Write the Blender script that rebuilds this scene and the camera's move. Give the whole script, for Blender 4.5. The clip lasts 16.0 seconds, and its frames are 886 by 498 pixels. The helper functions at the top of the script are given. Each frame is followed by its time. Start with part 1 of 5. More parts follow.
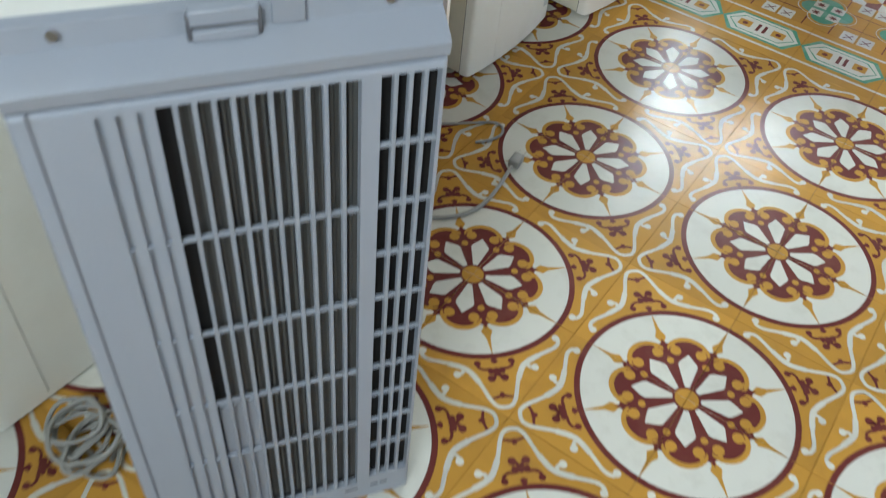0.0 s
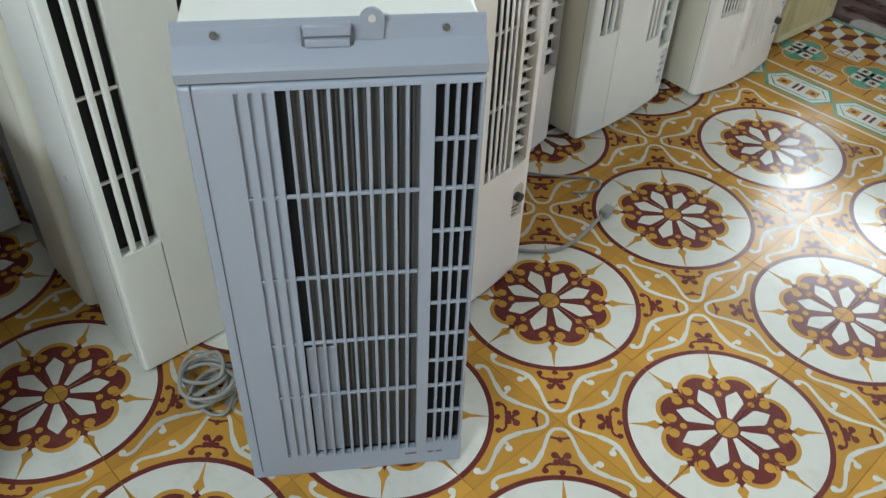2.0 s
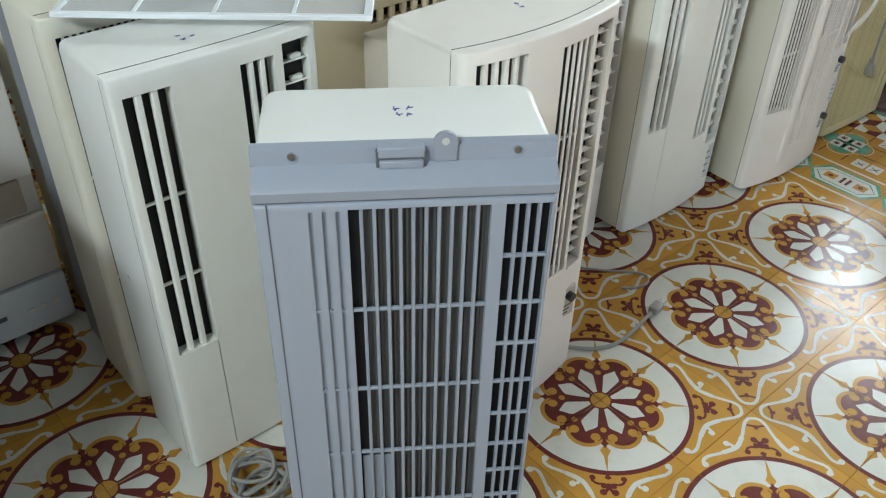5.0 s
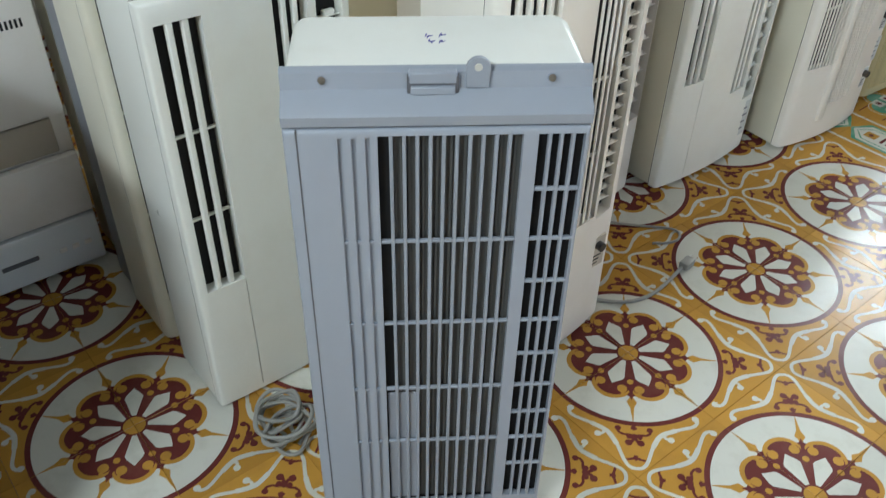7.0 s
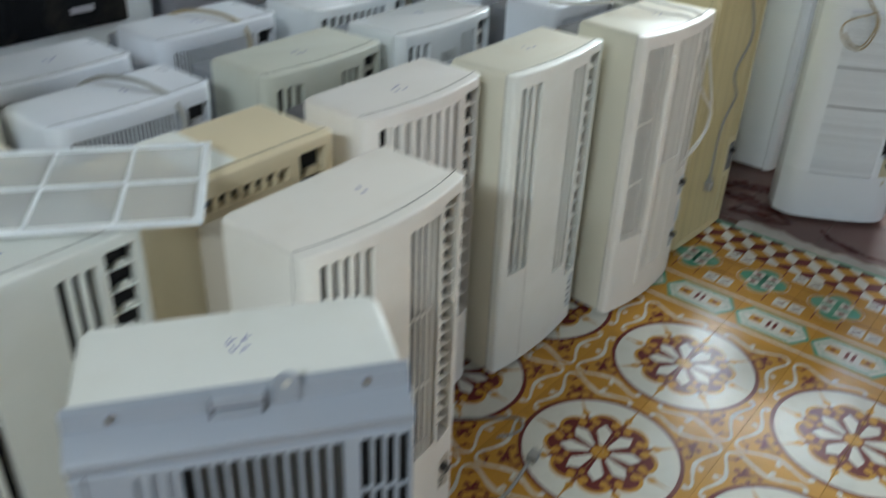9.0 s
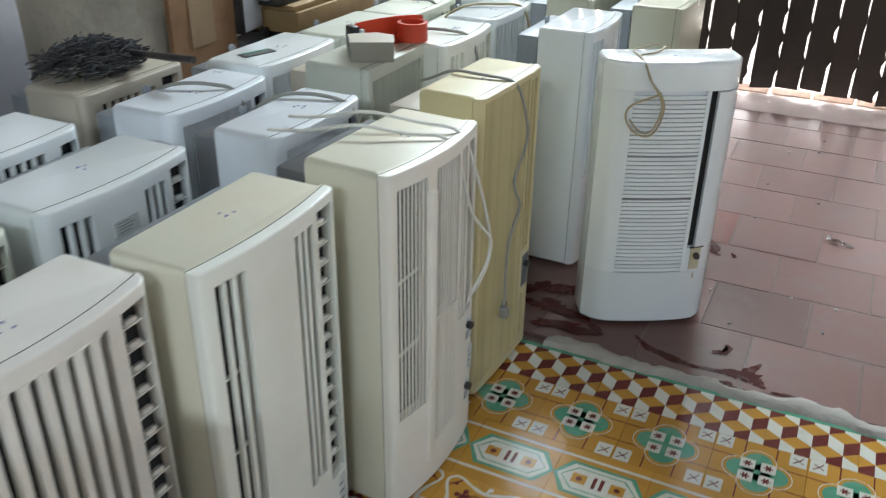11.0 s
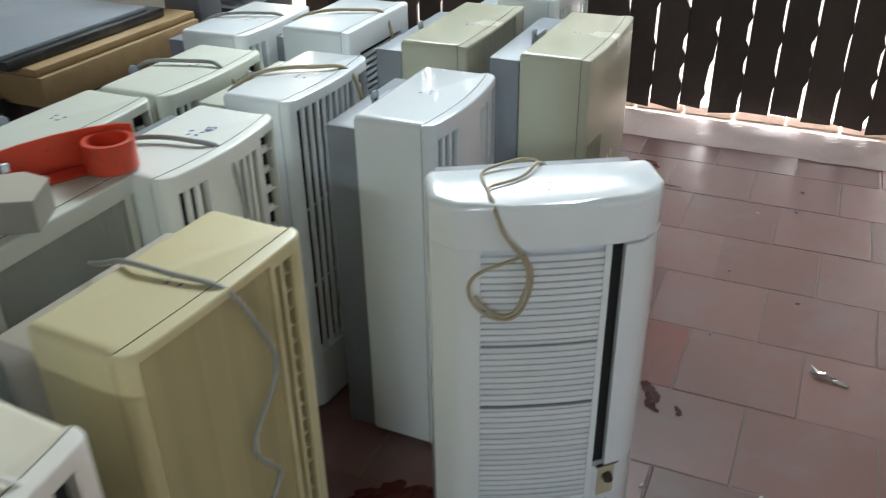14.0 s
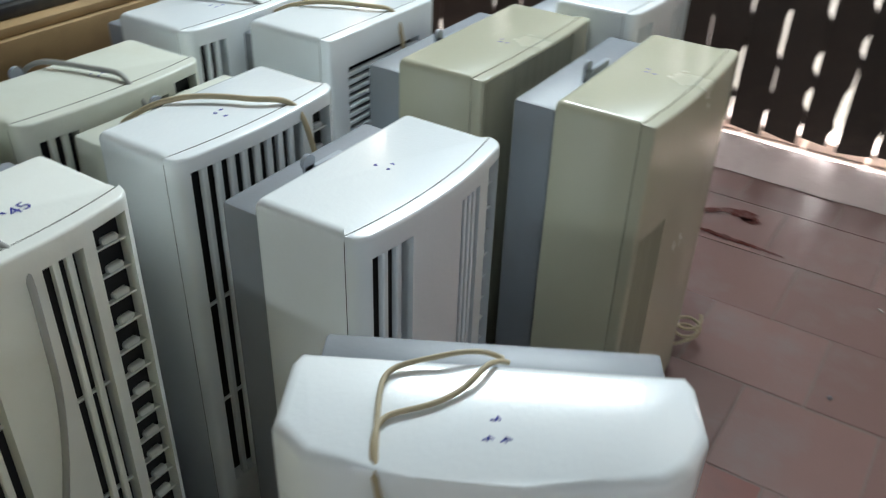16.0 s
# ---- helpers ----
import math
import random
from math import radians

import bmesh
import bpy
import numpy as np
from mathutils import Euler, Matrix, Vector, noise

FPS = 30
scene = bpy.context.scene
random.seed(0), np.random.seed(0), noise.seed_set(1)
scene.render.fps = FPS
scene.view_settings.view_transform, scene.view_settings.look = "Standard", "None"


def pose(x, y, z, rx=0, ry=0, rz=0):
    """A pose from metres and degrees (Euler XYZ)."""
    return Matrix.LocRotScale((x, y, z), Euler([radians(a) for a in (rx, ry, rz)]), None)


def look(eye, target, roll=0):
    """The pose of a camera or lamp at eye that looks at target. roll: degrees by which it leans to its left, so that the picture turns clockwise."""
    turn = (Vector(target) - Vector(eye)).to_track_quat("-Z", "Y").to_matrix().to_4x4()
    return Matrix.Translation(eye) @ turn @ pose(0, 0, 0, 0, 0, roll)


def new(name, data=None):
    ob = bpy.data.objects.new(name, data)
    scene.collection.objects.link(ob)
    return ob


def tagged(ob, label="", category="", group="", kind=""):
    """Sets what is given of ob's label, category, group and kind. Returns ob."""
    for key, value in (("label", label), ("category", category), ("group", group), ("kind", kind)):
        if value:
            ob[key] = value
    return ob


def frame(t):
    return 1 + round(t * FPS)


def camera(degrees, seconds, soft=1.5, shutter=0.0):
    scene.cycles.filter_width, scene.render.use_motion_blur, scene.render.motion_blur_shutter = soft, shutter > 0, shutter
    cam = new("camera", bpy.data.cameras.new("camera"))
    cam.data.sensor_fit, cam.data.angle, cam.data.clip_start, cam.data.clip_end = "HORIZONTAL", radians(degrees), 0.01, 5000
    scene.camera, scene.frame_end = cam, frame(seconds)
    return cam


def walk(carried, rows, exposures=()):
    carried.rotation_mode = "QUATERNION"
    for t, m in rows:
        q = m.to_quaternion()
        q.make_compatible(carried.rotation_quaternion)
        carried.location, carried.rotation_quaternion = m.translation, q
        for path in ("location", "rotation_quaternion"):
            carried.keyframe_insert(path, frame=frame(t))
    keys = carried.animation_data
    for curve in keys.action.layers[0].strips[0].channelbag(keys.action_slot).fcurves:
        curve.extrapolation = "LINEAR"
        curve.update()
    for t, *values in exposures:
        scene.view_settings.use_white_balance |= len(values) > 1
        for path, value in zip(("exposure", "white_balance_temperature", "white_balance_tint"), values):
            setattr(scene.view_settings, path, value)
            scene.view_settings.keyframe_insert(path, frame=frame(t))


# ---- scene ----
cam = camera(54.8, 16.0, soft=1.15, shutter=0.6)
PATH = [
    (0, (0.447, -0.86, 1.087), (-0.252, 0.316, -0.372), 6.6),
    (0.5, (0.563, -0.972, 1.107), (-0.199, 0.175, -0.343), 5.7),
    (1, (0.621, -0.997, 1.13), (-0.222, 0.123, -0.296), 5.2),
    (1.5, (0.681, -0.979, 1.151), (-0.327, 0.091, -0.206), 2.8),
    (2, (0.692, -0.967, 1.163), (-0.378, 0.077, -0.166), 2.3),
    (2.5, (0.685, -0.976, 1.167), (-0.438, 0.074, -0.112), 2.3),
    (3, (0.658, -0.982, 1.164), (-0.486, 0.068, -0.097), 2.0),
    (3.5, (0.624, -0.988, 1.166), (-0.525, 0.056, -0.095), 1.8),
    (4, (0.606, -0.998, 1.199), (-0.555, 0.041, -0.055), 1.3),
    (4.2, (0.613, -0.993, 1.205), (-0.551, 0.053, -0.041), 1.2),
    (6.3, (0.648, -0.976, 1.18), (-0.581, 0.089, 0.016), 1.8),
    (6.5, (0.649, -0.981, 1.172), (-0.57, 0.07, -0.015), 1.6),
    (7, (0.651, -0.991, 1.162), (-0.549, -0.006, -0.099), 1.3),
    (7.5, (0.65, -0.999, 1.173), (-0.533, -0.035, -0.119), 1.1),
    (8, (0.631, -0.98, 1.218), (-0.616, 0.053, 0.043), 1.2),
    (8.5, (0.587, -0.941, 1.251), (-0.587, 0.261, 0.167), 1.8),
    (9, (0.56, -0.865, 1.284), (-0.508, 0.481, 0.26), 2.1),
    (9.2, (0.559, -0.783, 1.299), (-0.499, 0.609, 0.327), 1.8),
    (11.3, (0.389, -0.186, 1.288), (-0.366, 1.417, 0.359), 0.9),
    (11.5, (0.393, -0.098, 1.286), (-0.377, 1.499, 0.36), 0.6),
    (12, (0.45, 0.097, 1.294), (-0.317, 1.691, 0.362), -0.6),
    (12.5, (0.405, 0.255, 1.281), (-0.337, 1.857, 0.342), -0.3),
    (13, (0.314, 0.421, 1.296), (-0.319, 2.054, 0.332), 0.8),
    (13.5, (0.283, 0.554, 1.281), (-0.37, 2.165, 0.292), -0.5),
    (14, (0.325, 0.749, 1.28), (-0.396, 2.331, 0.291), -1.0),
    (14.5, (0.339, 0.894, 1.268), (-0.376, 2.464, 0.255), -0.8),
    (15, (0.236, 1.099, 1.248), (-0.435, 2.681, 0.226), 0.3),
    (15.5, (0.186, 1.241, 1.237), (-0.512, 2.794, 0.188), -0.2),
    (16, (0.228, 1.392, 1.234), (-0.666, 2.811, 0.145), 2.0),
]
walk(cam, [(t, look(eye, target, roll)) for t, eye, target, roll in PATH], [(0, 1.12), (2, 1.08), (7.4, 1.1), (8.0, 1.0), (8.6, 0.68), (9.2, 0.6), (11.3, 0.7), (13, 0.7), (14.2, 0.3), (16, 0.18)])

# ---- world, sun and lamps ----
world = bpy.data.worlds.new("world")
scene.world = world
world.use_nodes = True
wn = world.node_tree.nodes
sky = wn.new("ShaderNodeTexSky")
sky.sky_type = "NISHITA"
sky.sun_disc = False
sky.sun_elevation, sky.sun_rotation = radians(70), radians(0)
wn["Background"].inputs[1].default_value = 0.11
world.node_tree.links.new(sky.outputs[0], wn["Background"].inputs[0])

sun_data = bpy.data.lights.new("sun", "SUN")
sun_data.energy, sun_data.angle, sun_data.color = 5.0, radians(0.5), (1.0, 0.95, 0.88)
sun = new("sun", sun_data)
sun.matrix_world = look((0.6, 9.0, 13.0), (0.5, 4.27, 0))


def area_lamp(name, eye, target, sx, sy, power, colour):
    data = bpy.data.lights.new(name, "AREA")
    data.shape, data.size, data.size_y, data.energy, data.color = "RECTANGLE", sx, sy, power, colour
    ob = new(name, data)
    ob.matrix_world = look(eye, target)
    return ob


area_lamp("tube_lamp_light", (0.6, -2.55, 2.3), (-0.1, 0.2, 0.6), 1.15, 0.12, 31, (0.80, 0.925, 1.0))
area_lamp("eaves_sky_light", (-0.95, 4.3, 2.62), (-0.3, 2.6, 0.0), 1.7, 0.6, 104, (0.80, 0.935, 1.0))
area_lamp("doorway_sky_light", (3.12, 0.5, 1.35), (0.0, 0.6, 0.6), 2.9, 2.1, 3.5, (0.78, 0.89, 1.0))
# fill panel added in the yard to brighten fence gaps and red floor
area_lamp("fence_fill_light", (0.45, 4.95, 0.9), (0.45, 3.0, 0.3), 5.0, 1.7, 520, (1.0, 0.95, 0.93))

# ---- materials ----


def nodes_of(name):
    mat = bpy.data.materials.new(name)
    mat.use_nodes = True
    nt = mat.node_tree
    return mat, nt, nt.nodes, nt.links, nt.nodes["Principled BSDF"]


def stained(name, rgb, rough=0.45, metal=0.0, dirt=(0.2, 0.17, 0.12), amount=0.25, scale=9.0, bump=0.03, grain=160.0, spread=0.06, coat=0.0, inplace=False):
    """A surface with broad stains, fine grain and a shade of its own for each object."""
    mat, nt, n, l, p = nodes_of(name)
    tc = n.new("ShaderNodeTexCoord")
    where = n.new("ShaderNodeNewGeometry").outputs["Position"] if inplace else tc.outputs["Object"]
    big = n.new("ShaderNodeTexNoise")
    big.inputs["Scale"].default_value, big.inputs["Detail"].default_value, big.inputs["Roughness"].default_value = scale, 6, 0.65
    l.new(where, big.inputs["Vector"])
    ramp = n.new("ShaderNodeValToRGB")
    ramp.color_ramp.elements[0].position, ramp.color_ramp.elements[1].position = 0.5, 0.78
    ramp.color_ramp.elements[0].color, ramp.color_ramp.elements[1].color = (0, 0, 0, 1), (amount, amount, amount, 1)
    l.new(big.outputs["Fac"], ramp.inputs["Fac"])
    info = n.new("ShaderNodeObjectInfo")
    hsv = n.new("ShaderNodeHueSaturation")
    hsv.inputs["Color"].default_value = (*rgb, 1)
    vary = n.new("ShaderNodeMapRange")
    vary.inputs["To Min"].default_value, vary.inputs["To Max"].default_value = 1 - spread, 1 + spread
    l.new(info.outputs["Random"], vary.inputs["Value"])
    l.new(vary.outputs["Result"], hsv.inputs["Value"])
    mix = n.new("ShaderNodeMix")
    mix.data_type = "RGBA"
    mix.inputs["B"].default_value = (*dirt, 1)
    l.new(hsv.outputs["Color"], mix.inputs["A"])
    l.new(ramp.outputs["Color"], mix.inputs["Factor"])
    l.new(mix.outputs["Result"], p.inputs["Base Color"])
    fine = n.new("ShaderNodeTexNoise")
    fine.inputs["Scale"].default_value, fine.inputs["Detail"].default_value = grain, 3
    l.new(where, fine.inputs["Vector"])
    rr = n.new("ShaderNodeMapRange")
    rr.inputs["To Min"].default_value, rr.inputs["To Max"].default_value = max(0.02, rough - 0.1), rough + 0.12
    l.new(big.outputs["Fac"], rr.inputs["Value"])
    l.new(rr.outputs["Result"], p.inputs["Roughness"])
    b = n.new("ShaderNodeBump")
    b.inputs["Strength"].default_value, b.inputs["Distance"].default_value = bump * 4, 0.002
    l.new(fine.outputs["Fac"], b.inputs["Height"])
    l.new(b.outputs["Normal"], p.inputs["Normal"])
    p.inputs["Metallic"].default_value = metal
    p.inputs["Coat Weight"].default_value = coat
    if inplace:
        p.inputs["Specular IOR Level"].default_value = 0.2
    return mat


GREY = (0.325, 0.362, 0.415)
M = {
    "white": stained("white_plastic", (0.80, 0.845, 0.865), 0.2, amount=0.05, scale=5, coat=0.4),
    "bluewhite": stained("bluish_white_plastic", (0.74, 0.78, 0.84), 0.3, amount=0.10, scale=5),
    "ivory": stained("ivory_plastic", (0.82, 0.84, 0.79), 0.3, dirt=(0.5, 0.44, 0.3), amount=0.2, scale=4),
    "cream": stained("aged_cream_plastic", (0.76, 0.735, 0.61), 0.34, dirt=(0.56, 0.43, 0.24), amount=0.4, scale=3.5),
    "warmwhite": stained("warm_white_plastic", (0.82, 0.79, 0.725), 0.32, dirt=(0.58, 0.47, 0.32), amount=0.25, scale=4),
    "pinkcream": stained("pinkish_cream_plastic", (0.80, 0.775, 0.735), 0.32, dirt=(0.45, 0.36, 0.24), amount=0.25, scale=4),
    "yellow": stained("yellowed_plastic", (0.64, 0.565, 0.33), 0.38, dirt=(0.5, 0.36, 0.12), amount=0.4, scale=3),
    "yellowtop": stained("sun_yellowed_plastic", (0.72, 0.62, 0.42), 0.38, dirt=(0.72, 0.68, 0.55), amount=0.7, scale=2.2),
    "greencream": stained("greenish_cream_plastic", (0.60, 0.62, 0.54), 0.38, dirt=(0.42, 0.36, 0.2), amount=0.3, scale=4),
    "khaki": stained("khaki_plastic", (0.45, 0.44, 0.33), 0.24, dirt=(0.40, 0.37, 0.26), amount=0.05, scale=3),
    "tan": stained("tan_plastic", (0.50, 0.45, 0.37), 0.4, dirt=(0.3, 0.25, 0.17), amount=0.3, scale=4),
    "grey": stained("bluish_grey_plastic", GREY, 0.36, dirt=(0.3, 0.29, 0.27), amount=0.22, scale=6),
    "steel": stained("grey_painted_steel", (0.215, 0.235, 0.265), 0.42, dirt=(0.2, 0.17, 0.13), amount=0.3, scale=7),
    "darksteel": stained("dark_grey_steel", (0.12, 0.125, 0.14), 0.5, dirt=(0.2, 0.16, 0.11), amount=0.4, scale=7),
    # near-black that stands in for the shade inside slots and gaps
    "vent": stained("painted_slot_shade", (0.014, 0.014, 0.015), 0.85, dirt=(0.03, 0.028, 0.024), amount=0.6, scale=20),
    "fin": stained("dusty_aluminium_fins", (0.105, 0.108, 0.105), 0.6, metal=0.2, dirt=(0.12, 0.12, 0.115), amount=0.6, scale=18),
    "chrome": stained("bright_metal", (0.75, 0.75, 0.76), 0.18, metal=1.0, amount=0.15, bump=0.0),
    "cordw": stained("white_flex", (0.70, 0.69, 0.64), 0.5, amount=0.3, scale=30),
    "cordg": stained("grey_flex", (0.30, 0.30, 0.28), 0.5, amount=0.3, scale=30),
    "cordt": stained("tan_flex", (0.42, 0.35, 0.22), 0.55, amount=0.3, scale=30),
    "black": stained("black_plastic", (0.02, 0.02, 0.022), 0.35, amount=0.4, scale=12),
    "red": stained("red_plastic", (0.62, 0.06, 0.025), 0.3, dirt=(0.2, 0.02, 0.01), amount=0.4, scale=25),
    "redinside": stained("dark_red_plastic", (0.25, 0.02, 0.015), 0.4, amount=0.3, scale=25),
    "ink": stained("blue_ink", (0.03, 0.04, 0.32), 0.6, amount=0.2, scale=200, bump=0.0),
    "label": stained("printed_label", (0.62, 0.66, 0.66), 0.5, amount=0.3, scale=60),
    "gold": stained("beige_control_plate", (0.52, 0.47, 0.32), 0.4, amount=0.3, scale=40),
    "card": stained("cardboard", (0.36, 0.25, 0.15), 0.85, dirt=(0.16, 0.1, 0.06), amount=0.5, scale=6, bump=0.1, grain=60),
    "taupe": stained("taupe_paper_box", (0.27, 0.25, 0.21), 0.7, amount=0.3, scale=9),
    "plaster": stained("mottled_plaster", (0.34, 0.31, 0.26), 0.9, dirt=(0.10, 0.09, 0.075), amount=0.8, scale=2.5, bump=0.2, grain=40),
    "oldwood": stained("weathered_dark_board", (0.045, 0.032, 0.026), 0.75, dirt=(0.075, 0.055, 0.042), amount=0.6, scale=7, bump=0.2, grain=70, spread=0.35),
    "plank": stained("plank_wood", (0.34, 0.22, 0.10), 0.6, dirt=(0.16, 0.09, 0.04), amount=0.5, scale=9, bump=0.1),
    "ply": stained("stained_plywood", (0.30, 0.17, 0.09), 0.65, dirt=(0.13, 0.06, 0.03), amount=0.7, scale=5, bump=0.1),
    "mesh": None,
    "paleramp": stained("pale_worn_pink_cement", (0.44, 0.35, 0.33), 0.45, dirt=(0.34, 0.24, 0.22), amount=0.7, scale=5, bump=0.12, grain=60, inplace=True),
    "edging": stained("pale_pink_brick", (0.72, 0.60, 0.54), 0.8, dirt=(0.35, 0.25, 0.2), amount=0.5, scale=15, bump=0.2),
    "cement": stained("rough_cement", (0.42, 0.40, 0.37), 0.9, dirt=(0.2, 0.18, 0.15), amount=0.6, scale=14, bump=0.4, grain=60, inplace=True),
    "yard": stained("pale_yard_concrete", (0.62, 0.57, 0.5), 0.9, amount=0.3, scale=3, bump=0.2),
    "fluff": stained("dusty_dark_strands", (0.055, 0.055, 0.06), 0.9, dirt=(0.12, 0.11, 0.1), amount=0.5, scale=40),
    "screen": stained("dark_glass_door", (0.012, 0.013, 0.015), 0.12, amount=0.2, scale=8, bump=0.0),
    "silver": stained("silver_plastic", (0.45, 0.45, 0.49), 0.35, metal=0.2, amount=0.25, scale=7),
    "lcd": stained("pale_green_window", (0.42, 0.6, 0.52), 0.25, amount=0.2, scale=20, bump=0.0),
    # cement tile colours
    "ochre": stained("ochre_cement_tile", (0.48, 0.25, 0.046), 0.2, dirt=(0.33, 0.17, 0.04), amount=0.55, scale=14, bump=0.02, grain=220, spread=0.12, inplace=True),
    "tilewhite": stained("ivory_cement_tile", (0.62, 0.62, 0.555), 0.2, dirt=(0.42, 0.40, 0.33), amount=0.5, scale=15, bump=0.02, grain=220, spread=0.07, inplace=True),
    "maroon": stained("maroon_cement_tile", (0.135, 0.032, 0.028), 0.22, dirt=(0.22, 0.09, 0.06), amount=0.5, scale=15, bump=0.02, grain=220, spread=0.12, inplace=True),
    "tilegreen": stained("green_cement_tile", (0.09, 0.30, 0.20), 0.26, dirt=(0.22, 0.34, 0.26), amount=0.6, scale=15, bump=0.02, spread=0.1, inplace=True),
    "grout": stained("dark_joint", (0.16, 0.11, 0.06), 0.8, amount=0.5, scale=20, bump=0.2),
    "redtile": stained("worn_terracotta", (0.155, 0.083, 0.072), 0.38, dirt=(0.165, 0.135, 0.132), amount=0.75, scale=5, bump=0.035, grain=140, spread=0.2, inplace=True),
    "freshred": stained("unworn_red_terracotta", (0.19, 0.062, 0.048), 0.33, dirt=(0.12, 0.05, 0.045), amount=0.6, scale=9, bump=0.035, grain=140, inplace=True),
    "redjoint": stained("dirty_mortar", (0.145, 0.105, 0.095), 0.5, amount=0.5, scale=12, bump=0.3, inplace=True),
    "wetred": stained("wet_red_stain", (0.06, 0.013, 0.010), 0.26, dirt=(0.04, 0.01, 0.008), amount=0.5, scale=20, bump=0.0),
    "ceiling": stained("grey_ceiling_board", (0.34, 0.33, 0.31), 0.85, amount=0.4, scale=2),
    "tube": None,
}
gauze, gnt, gn, gl, gp = nodes_of("pale_filter_gauze")
gp.inputs["Base Color"].default_value = (0.7, 0.72, 0.72, 1)
gp.inputs["Roughness"].default_value, gp.inputs["Alpha"].default_value = 0.6, 0.38
M["mesh"] = gauze
for dull in ("ochre", "tilewhite", "maroon", "tilegreen"):
    M[dull].node_tree.nodes["Principled BSDF"].inputs["Specular IOR Level"].default_value = 0.095
for slick in ("redtile", "freshred", "redjoint"):
    M[slick].node_tree.nodes["Principled BSDF"].inputs["Specular IOR Level"].default_value = 0.36
M["wetred"].node_tree.nodes["Principled BSDF"].inputs["Specular IOR Level"].default_value = 0.14
glow, gnt2, gn2, gl2, gp2 = nodes_of("lit_tube")
gp2.inputs["Emission Color"].default_value, gp2.inputs["Emission Strength"].default_value = (0.93, 0.97, 1, 1), 6.0
M["tube"] = glow

# ---- building helpers ----


def mesh_of(name, bm, mats, smooth=False):
    me = bpy.data.meshes.new(name)
    bmesh.ops.recalc_face_normals(bm, faces=bm.faces[:])
    bm.to_mesh(me)
    bm.free()
    for mt in mats:
        me.materials.append(M[mt])
    if smooth:
        for p in me.polygons:
            p.use_smooth = True
        me.set_sharp_from_angle(angle=radians(40))
    return me


def part(name, bm, mats, parent=None, label="", smooth=True):
    if isinstance(mats, str):
        mats = [mats]
    ob = new(name, mesh_of(name, bm, mats, smooth))
    ob.parent = parent
    if label:
        tagged(ob, label)
    return ob


def share(name, me, parent, m, label=""):
    ob = new(name, me)
    ob.parent = parent
    ob.matrix_basis = m
    if label:
        tagged(ob, label)
    return ob


def thing(name, m, label, category, group="", kind=""):
    ob = new(name)
    ob.empty_display_size = 0.05
    ob.matrix_basis = m
    return tagged(ob, label, category, group, kind)


def box(bm, x0, x1, y0, y1, z0, z1, r=0.0, seg=2, mi=0):
    """A box, its edges rounded by r."""
    made = bmesh.ops.create_cube(bm, size=1.0, matrix=Matrix.Translation(((x0 + x1) / 2, (y0 + y1) / 2, (z0 + z1) / 2)) @ Matrix.Diagonal((x1 - x0, y1 - y0, z1 - z0, 1)))
    faces = {f for v in made["verts"] for f in v.link_faces}
    for f in faces:
        f.material_index = mi
    if r:
        edges = {e for v in made["verts"] for e in v.link_edges}
        bmesh.ops.bevel(bm, geom=list(edges), offset=r, segments=seg, affect="EDGES", profile=0.5)
    return bm


def cylinder(bm, m, r, depth, seg=20, r2=None, mi=0):
    made = bmesh.ops.create_cone(bm, cap_ends=True, segments=seg, radius1=r, radius2=r if r2 is None else r2, depth=depth, matrix=m)
    for f in {f for v in made["verts"] for f in v.link_faces}:
        f.material_index = mi
    return bm


def prism(bm, outline, z0, z1, r=0.0, mi=0, front_mi=None):
    """The plan outline raised from z0 to z1, its top rim and upright corners rounded by r."""
    lo = [bm.verts.new((x, y, z0)) for x, y in outline]
    hi = [bm.verts.new((x, y, z1)) for x, y in outline]
    n = len(outline)
    faces = [bm.faces.new(lo[::-1]), bm.faces.new(hi)]
    for i in range(n):
        faces.append(bm.faces.new((lo[i], lo[(i + 1) % n], hi[(i + 1) % n], hi[i])))
    for f in faces:
        f.material_index = mi
    if r:
        edges = [e for e in {e for v in hi for e in v.link_edges} if e.verts[0].co.z > z1 - 1e-6 and e.verts[1].co.z > z1 - 1e-6]
        bmesh.ops.bevel(bm, geom=edges, offset=r, segments=3, affect="EDGES", profile=0.5)
    return bm


def tube(name, pts, r, mat, parent=None, label="", res=3):
    """A cord through the points."""
    cu = bpy.data.curves.new(name, "CURVE")
    cu.dimensions, cu.bevel_depth, cu.bevel_resolution, cu.resolution_u = "3D", r, res, 8
    sp = cu.splines.new("NURBS")
    sp.points.add(len(pts) - 1)
    for p, q in zip(sp.points, pts):
        p.co = (*q, 1)
    sp.use_endpoint_u, sp.order_u = True, 4
    cu.materials.append(M[mat])
    ob = new(name, cu)
    ob.parent = parent
    if label:
        tagged(ob, label)
    return ob


# ---- air conditioners: local x runs along the front, y goes back, z up ----


def front_y(x, w, bow, r):
    y = -bow * (1 - (2 * x / w - 1) ** 2)
    e = min(x, w - x)
    if e < r:
        y += r - math.sqrt(max(0.0, r * r - (r - e) ** 2))
    return y


